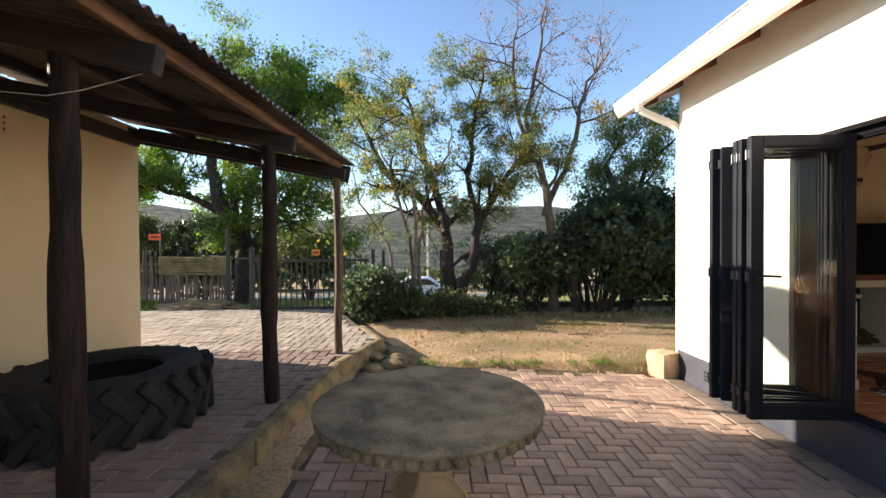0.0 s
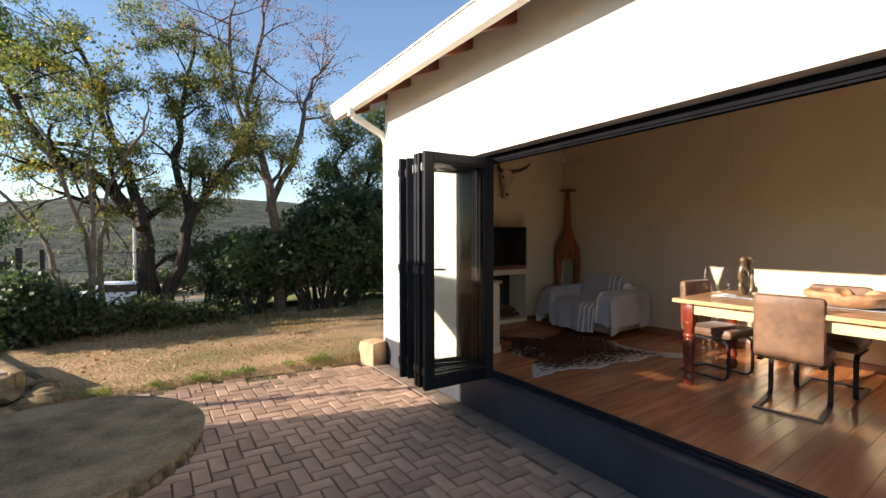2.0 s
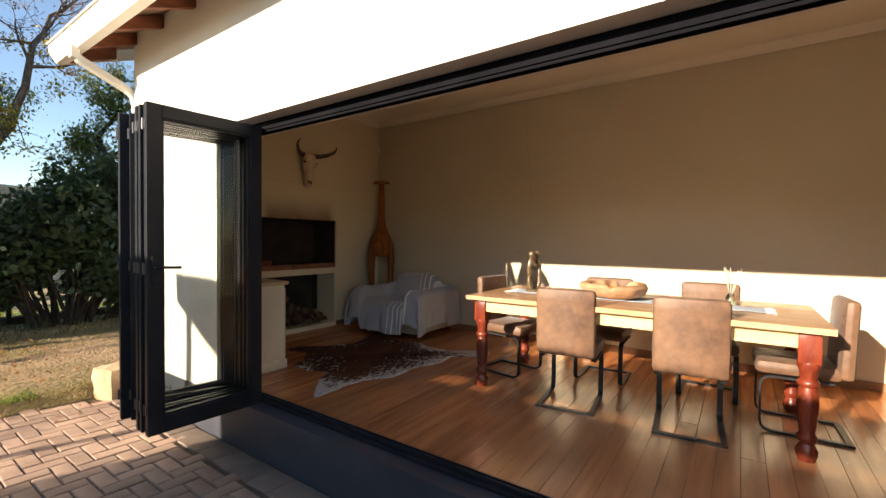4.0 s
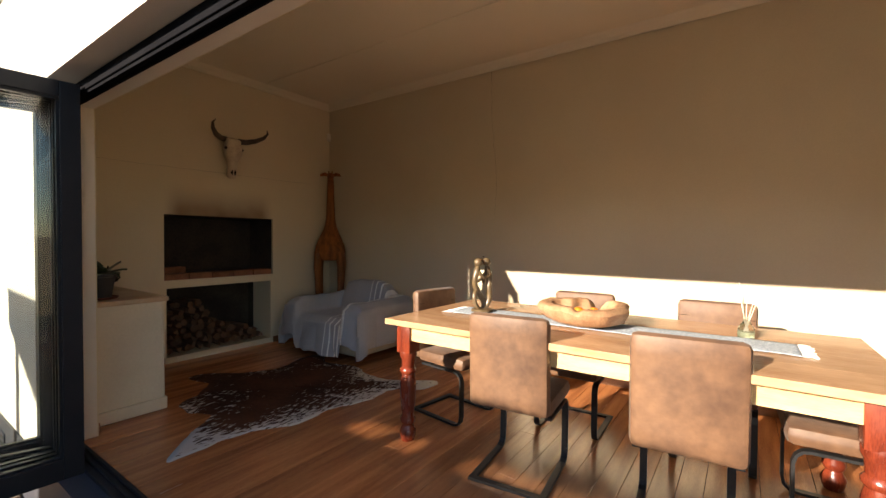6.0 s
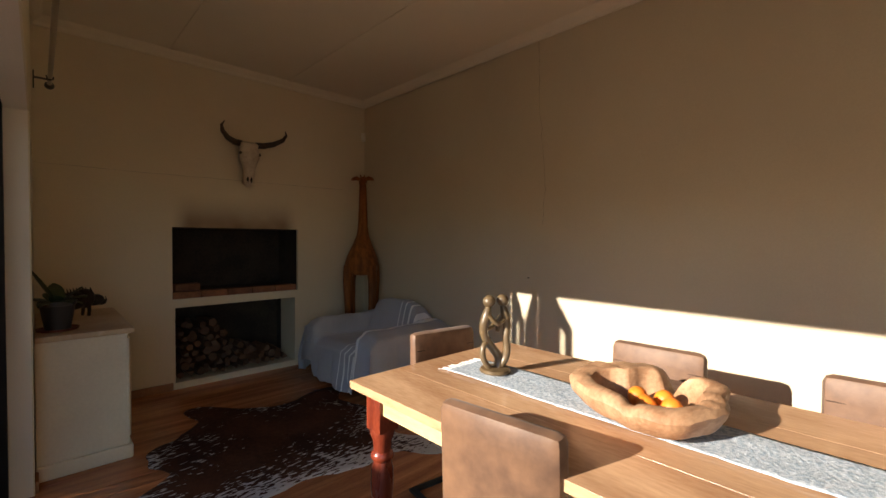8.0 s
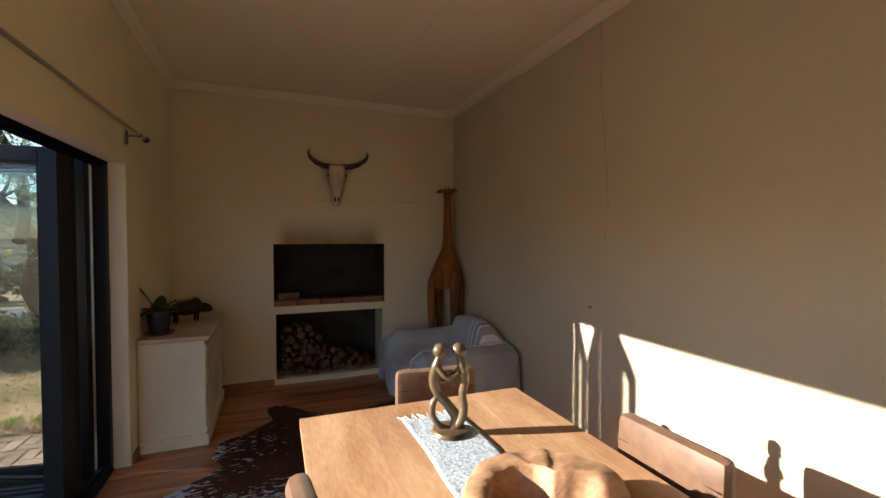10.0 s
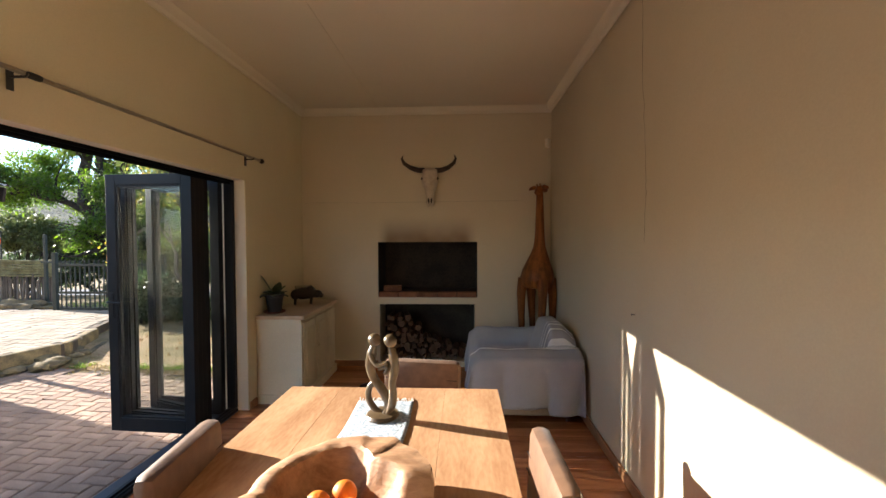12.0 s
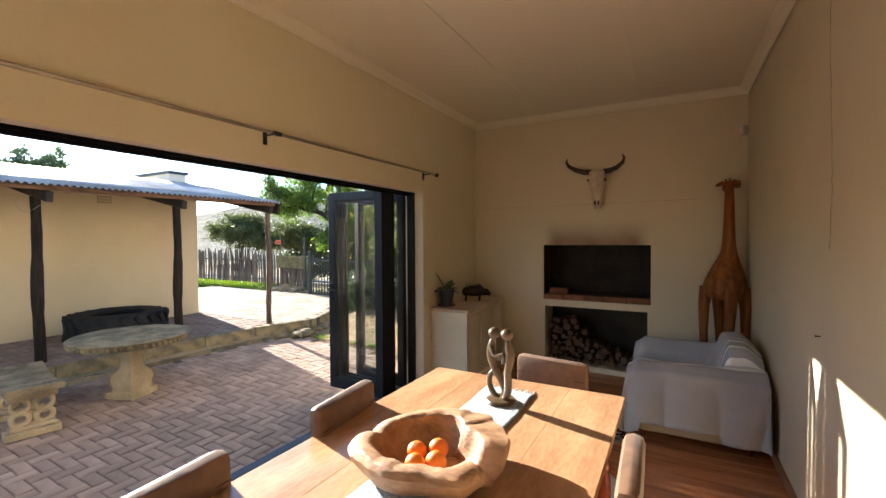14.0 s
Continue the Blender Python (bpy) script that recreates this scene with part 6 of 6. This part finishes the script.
# curtain rod
RODM = mat("brushed_curtain_rod", (0.46, 0.40, 0.32), (0.38, 0.33, 0.26), 0.35, 4, 90, 0.03, metal=0.8)
BLACKM = mat("black_metal", (0.02, 0.02, 0.02), (0.03, 0.03, 0.03), 0.4, 5, 60, 0.03)
rod = thing("curtain_rod", "plain metal curtain rod above the doors", "curtain rod", (5.165, 0, 2.28))
part("rod", tube(bmesh.new(), [(0, -1.6, 0), (0, 2.15, 0), (0, 4.27, 0)], 0.011, 12), RODM, rod, "", True)
part("finial", lathe(bmesh.new(), [(0.012, 0), (0.014, 0.01), (0.008, 0.016), (0.019, 0.03), (0.023, 0.045), (0.017, 0.06), (0.005, 0.066)], 16, pose(0, 4.27, 0, -90, 0, 0)), BLACKM, rod, "black ball end", True)
for y in (-1.3, 2.17, 4.14):
    bm = boxes(((-0.069, y - 0.014, -0.07), (-0.063, y + 0.014, 0.02)), ((-0.066, y - 0.006, -0.018), (0.004, y + 0.006, -0.010)))
    tube(bm, [(-0.015, y, 0.006), (-0.010, y, -0.010), (0.0, y, -0.0145), (0.011, y, -0.009), (0.0145, y, 0.004)], 0.004, 6)
    part("bracket", bm, BLACKM, rod, "black wall bracket")
part("joint", lathe(bmesh.new(), [(0.0135, 0), (0.015, 0.01), (0.015, 0.05), (0.0135, 0.06)], 14, pose(0, 2.18, 0, -90, 0, 0)), BLACKM, rod)

# sensor, cracks, nail
pir = thing("motion_detector", "small white alarm sensor high in the corner", "sensor", (8.02, 5.475, 2.66), 45)
part("case", boxes(((-0.03, -0.025, -0.05), (0.03, 0.02, 0.05)), bevel=0.008), WHITE, pir)
part("lens", boxes(((-0.02, -0.03, -0.035), (0.02, -0.024, 0.0)), bevel=0.004), CEIL, pir)
CRACKM = mat("dark_crack", (0.22, 0.165, 0.11), (0.16, 0.12, 0.08), 0.95, 5, 60, 0)


def crack(name, pts, w, nrm, label):
    rs_ = random.Random(len(pts) + int(pts[0][2] * 100))
    P = []
    for a, b in zip(pts, pts[1:]):
        for k in range(10):
            q = Vector(a).lerp(Vector(b), k / 10)
            j = rs_.gauss(0, 0.006)
            P.append(q + (Vector((0, j, 0)) if nrm == "x" else Vector((0, 0, j * 0.4))))
    bm = bmesh.new()
    tube(bm, P, [w * rs_.uniform(0.3, 1) for _ in P], 4)
    return structure(name, bm, CRACKM, label, "crack")


crack("wall_crack", [(XR - 0.0005, 2.98, 3.03), (XR - 0.0005, 2.96, 2.5), (XR - 0.0005, 2.90, 1.90), (XR - 0.0005, 2.92, 1.5)], 0.0013, "x", "fine crack running down the wall")
crack("plaster_joint", [(5.09, YF - 0.0005, 1.985), (6.4, YF - 0.0005, 1.99), (7.9, YF - 0.0005, 2.0)], 0.0015, "y", "fine horizontal joint in the plaster")
tagged(link("nail", lathe(bmesh.new(), [(0.003, 0), (0.003, 0.018), (0.006, 0.018), (0.006, 0.021)], 8, pose(XR, 3.04, 1.10, 0, -90, 0)), BLACKM), "small dark nail in the wall", "nail")

# ---- on the table ----
RUN = mat("blue_white_linen", (0.54, 0.59, 0.63), (0.29, 0.36, 0.43), 0.95, 75, 260, 0.4, contrast=(0.40, 0.60))
V, Fc = [], []
ni, nj = 16, 130
for j in range(nj + 1):
    y = 0.58 + (2.43 - 0.58) * j / nj
    for i in range(ni + 1):
        x = 6.530 + 0.265 * i / ni + 0.010 * noise.noise(Vector((0, y * 3, 1)))
        V.append((x, y, TZ + 0.004 + 0.005 * abs(noise.noise(Vector((x * 9, y * 7, 0)))) + 0.003 * abs(noise.noise(Vector((x * 30, y * 24, 0))))))
for j in range(nj):
    for i in range(ni):
        a = j * (ni + 1) + i
        Fc.append((a, a + 1, a + ni + 2, a + ni + 1))
rn = thing("table_runner", "pale blue-grey crumpled linen table runner with fringe", "table runner")
cl = raw("cloth", V, Fc, RUN, rn, True)
so = cl.modifiers.new("thick", "SOLIDIFY")
so.thickness, so.offset = 0.003, 1
rng = random.Random(6)
for ye, s in ((0.58, -1), (2.43, 1)):
    bm = bmesh.new()
    for i in range(26):
        x = 6.535 + 0.255 * i / 25
        dx = rng.uniform(-0.02, 0.02)
        tube(bm, [(x, ye, TZ + 0.006), (x + dx * 0.5, ye + s * 0.025, TZ + 0.007), (x + dx, ye + s * rng.uniform(0.04, 0.06), TZ + 0.003)], 0.0022, 4)
    fr_ = part("fringe", bm, mat("white_thread", (0.7, 0.69, 0.66), (0.6, 0.59, 0.57), 0.95, 5, 60, 0) if s < 0 else bpy.data.materials["white_thread"], rn, "white thread fringe")
    fr_["kind"] = "stuff"

STONE = mat("polished_serpentine", (0.17, 0.115, 0.058), (0.085, 0.056, 0.028), 0.32, 7, 40, 0.04, specular=0.7)
bm = lathe(bmesh.new(), [(0.062, 0), (0.066, 0.008), (0.060, 0.018), (0.03, 0.022)], 28)


def strand(pts, rad):
    """A smooth curved limb through given points."""
    P = [Vector((p[0], p[1], p[2])) for p in pts]
    out_, rr = [], []
    for i in range(len(P) - 1):
        a, b, c, d = P[max(i - 1, 0)], P[i], P[i + 1], P[min(i + 2, len(P) - 1)]
        for k in range(6):
            w = k / 6
            out_.append(0.5 * ((2 * b) + (c - a) * w + (2 * a - 5 * b + 4 * c - d) * w * w + (3 * b - a - 3 * c + d) * w ** 3))
            rr.append(rad[i] + (rad[i + 1] - rad[i]) * w)
    out_.append(P[-1]), rr.append(rad[-1])
    tube(bm, out_, [r * 0.84 for r in rr], 12)


strand([(-0.036, 0, 0.315), (-0.046, 0.0, 0.275), (-0.058, 0.005, 0.22), (-0.045, 0.01, 0.165), (-0.005, 0.012, 0.11), (0.025, 0.008, 0.06), (0.012, 0, 0.012)], [0.013, 0.024, 0.022, 0.020, 0.022, 0.024, 0.020])
strand([(0.036, 0, 0.315), (0.048, 0.0, 0.275), (0.056, -0.005, 0.22), (0.048, -0.01, 0.16), (0.052, -0.012, 0.11), (0.045, -0.008, 0.06), (0.02, 0, 0.012)], [0.013, 0.023, 0.022, 0.018, 0.020, 0.020, 0.016])
strand([(-0.025, 0.01, 0.165), (-0.058, 0.004, 0.125), (-0.062, 0, 0.075), (-0.035, 0, 0.03), (0.0, 0, 0.015)], [0.010, 0.015, 0.015, 0.015, 0.014])
strand([(-0.045, -0.012, 0.275), (-0.01, -0.026, 0.235), (0.032, -0.02, 0.25)], [0.014, 0.012, 0.008])
strand([(0.048, 0.012, 0.27), (0.01, 0.026, 0.215), (-0.03, 0.02, 0.20)], [0.014, 0.012, 0.008])
strand([(0.01, 0.0, 0.19), (0.02, 0.01, 0.215), (0.006, 0.012, 0.24)], [0.010, 0.014, 0.012])
for x in (-0.034, 0.036):
    bmesh.ops.create_uvsphere(bm, u_segments=18, v_segments=12, radius=1, matrix=pose(x, 0, 0.338, 0, -20 if x > 0 else 20) @ Matrix.Diagonal((0.027, 0.025, 0.029, 1)))
ob = link("stone_sculpture", bm, STONE, None, "", True)
ob.matrix_basis = pose(6.675, 2.257, TZ + 0.008, 0, 0, -16) @ Matrix.Diagonal((1.1, 1.2, 1.0, 1))
tagged(ob, "polished dark stone sculpture of two entwined abstract forms", "sculpture")

TEAK = mat("teak_root", (0.52, 0.31, 0.175), (0.30, 0.155, 0.078), 0.55, 6, 34, 0.5, stretch=(1, 2.4, 2.4), contrast=(0.36, 0.70))
bm = bmesh.new()
nt = 96


def bowl_r(a):
    return 0.99 + 0.05 * math.sin(2 * a + 0.8) + 0.025 * math.sin(3 * a + 2) + 0.012 * math.sin(7 * a) + 0.14 * math.exp(-((a - 3.6) / 0.35) ** 2) + 0.18 * math.exp(-((a - 5.55) / 0.32) ** 2) - 0.08 * math.exp(-((a - 6.15) / 0.16) ** 2)


prof = [(0.35, 0.0), (0.60, 0.004), (0.84, 0.030), (0.98, 0.072), (1.0, 0.094), (0.965, 0.110), (0.88, 0.118), (0.76, 0.120), (0.70, 0.112), (0.64, 0.06), (0.50, 0.026), (0.30, 0.022), (0.02, 0.020)]


def apart(a, b):
    return (a - b + math.pi) % (2 * math.pi) - math.pi


rings = []
for r, z in prof:
    ring = []
    for i in range(nt):
        a = 2 * math.pi * i / nt
        R = bowl_r(a) if r > 0.65 else 1 + 0.5 * (bowl_r(a) - 1)
        if 0.4 < r < 0.9:
            R *= 1 - 0.40 * math.exp(-(apart(a, 0.85) / 0.6) ** 2) + 0.07 * math.exp(-(apart(a, 4.2) / 0.8) ** 2)
        dip = 0.10 * math.exp(-(apart(a, 6.12) / 0.17) ** 2) + 0.02 * math.exp(-(apart(a, 3.3) / 0.09) ** 2) if r > 0.57 else 0
        wob = 0.008 * noise.noise(Vector((math.cos(a) * 3, math.sin(a) * 3, r * 3))) + 0.003 * noise.noise(Vector((math.cos(a) * 9, math.sin(a) * 9, r * 9)))
        ring.append(bm.verts.new((0.245 * r * R * math.cos(a) + wob, 0.275 * r * R * math.sin(a) + wob, max(0, z - dip * (z / 0.12) + (wob if z > 0.03 else 0) + (0.006 * math.sin(a + 0.6) * z / 0.12)))))
    rings.append(ring)
for a, b in zip(rings, rings[1:]):
    for i in range(nt):
        bm.faces.new((a[i], a[(i + 1) % nt], b[(i + 1) % nt], b[i]))
bm.faces.new(rings[0][::-1]), bm.faces.new(rings[-1])
ob = link("wooden_bowl", bm, TEAK, None, "", True)
ob.matrix_basis = pose(6.69, 1.575, TZ + 0.010, 0, 0, 0)
tagged(ob, "thick rough-hewn teak root bowl holding fruit", "bowl")
FRUIT = mat("orange_peel", (0.85, 0.30, 0.03), (0.78, 0.20, 0.02), 0.45, 4, 200, 0.15, vary=0.12)
bmf = bmesh.new()
bmesh.ops.create_uvsphere(bmf, u_segments=24, v_segments=16, radius=0.036)
for v in bmf.verts:
    v.co.z *= 0.94
    if v.co.length > 0 and abs(v.co.x) + abs(v.co.y) < 0.008:
        v.co.z *= 0.95
fm = bpy.data.meshes.new("orange")
bmf.to_mesh(fm), bmf.free()
fm.materials.append(FRUIT)
fm.polygons.foreach_set("use_smooth", [True] * len(fm.polygons))
for x, y, z in ((6.630, 1.548, 0.066), (6.690, 1.600, 0.067), (6.725, 1.520, 0.066), (6.668, 1.475, 0.064)):
    ob = new("orange", fm)
    ob.matrix_basis = pose(x, y, TZ + z, x * 900, y * 700, 0)
    tagged(ob, "ripe orange lying in the wooden bowl", "fruit", "oranges in the bowl")

rd = thing("reed_diffuser", "small glass reed diffuser with pale reeds", "diffuser", (6.845, 0.78, TZ + 0.002))
part("bottle", lathe(bmesh.new(), [(0.036, 0), (0.038, 0.006), (0.037, 0.05), (0.022, 0.075), (0.014, 0.09), (0.015, 0.105)], 24), glass_mat("bottle_glass", (0.93, 0.97, 0.93)), rd, "", True)
part("oil", lathe(bmesh.new(), [(0.031, 0.005), (0.033, 0.008), (0.032, 0.032)], 20), mat("pale_green_oil", (0.62, 0.64, 0.44), (0.58, 0.6, 0.4), 0.1, 5, 50, 0), rd, "pale green oil")
REED = mat("pale_reed", (0.75, 0.68, 0.54), (0.66, 0.58, 0.44), 0.8, 5, 60, 0)
rng = random.Random(2)
for i in range(8):
    a = 2 * math.pi * i / 8 + rng.uniform(-0.3, 0.3)
    t_ = rng.uniform(0.03, 0.075)
    part("reed", tube(bmesh.new(), [(-0.012 * math.cos(a), -0.012 * math.sin(a), 0.012), (t_ * math.cos(a), t_ * math.sin(a), rng.uniform(0.25, 0.29))], 0.0022, 6), REED, rd)


# ---- pieces: pavers and floorboards ----
lay(yard, herringbone(0.6, X0, -3.1, 6.0, W, yard_keep), (2 * W - 0.008, W - 0.008, 0.05), PAVER, PAVER_FAR, (3.4, 3.0), 300)
border = thing("paving_border", "row of grey concrete pavers along the house", "paving", kind="structure")
border.matrix_basis = YARD
v_, f_ = brick_bm(0.22, 0.215, 0.05)
me_ = bpy.data.meshes.new("paver")
me_.from_pydata(v_, [], f_)
me_.materials.append(PAVER_GREY)
rng = random.Random(5)
for i in range(40):
    ob = new("paver", me_)
    ob.parent, ob.matrix_basis = border, pose(X0 - 0.128, -3.0 + i * 0.222, rng.uniform(-0.003, 0.004), rng.gauss(0, 0.5), rng.gauss(0, 0.5), rng.gauss(90, 1))
bricks = herringbone(-6.4, 1.2, -3.1, 9.3, W, drive_keep)
size = (2 * W - 0.008, W - 0.008, 0.03)
# tone switches at y 5.95: shade-dark pavers before it, sunlit ones beyond
lay(drive, [b for b in bricks if b[1] < 5.95], size, PAVER_SHADED, PAVER_SHADED_FAR, (-0.1, 4.3), 300, 0.004)
lay(drive, [b for b in bricks if b[1] >= 5.95], size, PAVER_SUNLIT, PAVER_SUNLIT, (0, 6), 0, 0.004)
rng = random.Random(11)
y = YN
while y < YF - 0.02:
    w = min(0.118, YF - y)
    cut = rng.choice((None, rng.uniform(5.8, 7.4)))
    for xa, xb in (((XI - 0.085, cut), (cut, XR)) if cut else ((XI - 0.085, XR),)):
        bm = box(bmesh.new(), (xa + 0.0008, y + 0.001, -0.014), (xb - 0.0008, y + w - 0.001, rng.uniform(-0.0008, 0.0006)), 0.0012)
        part("plank", bm, WOOD_FLOOR, fl)
    y += w
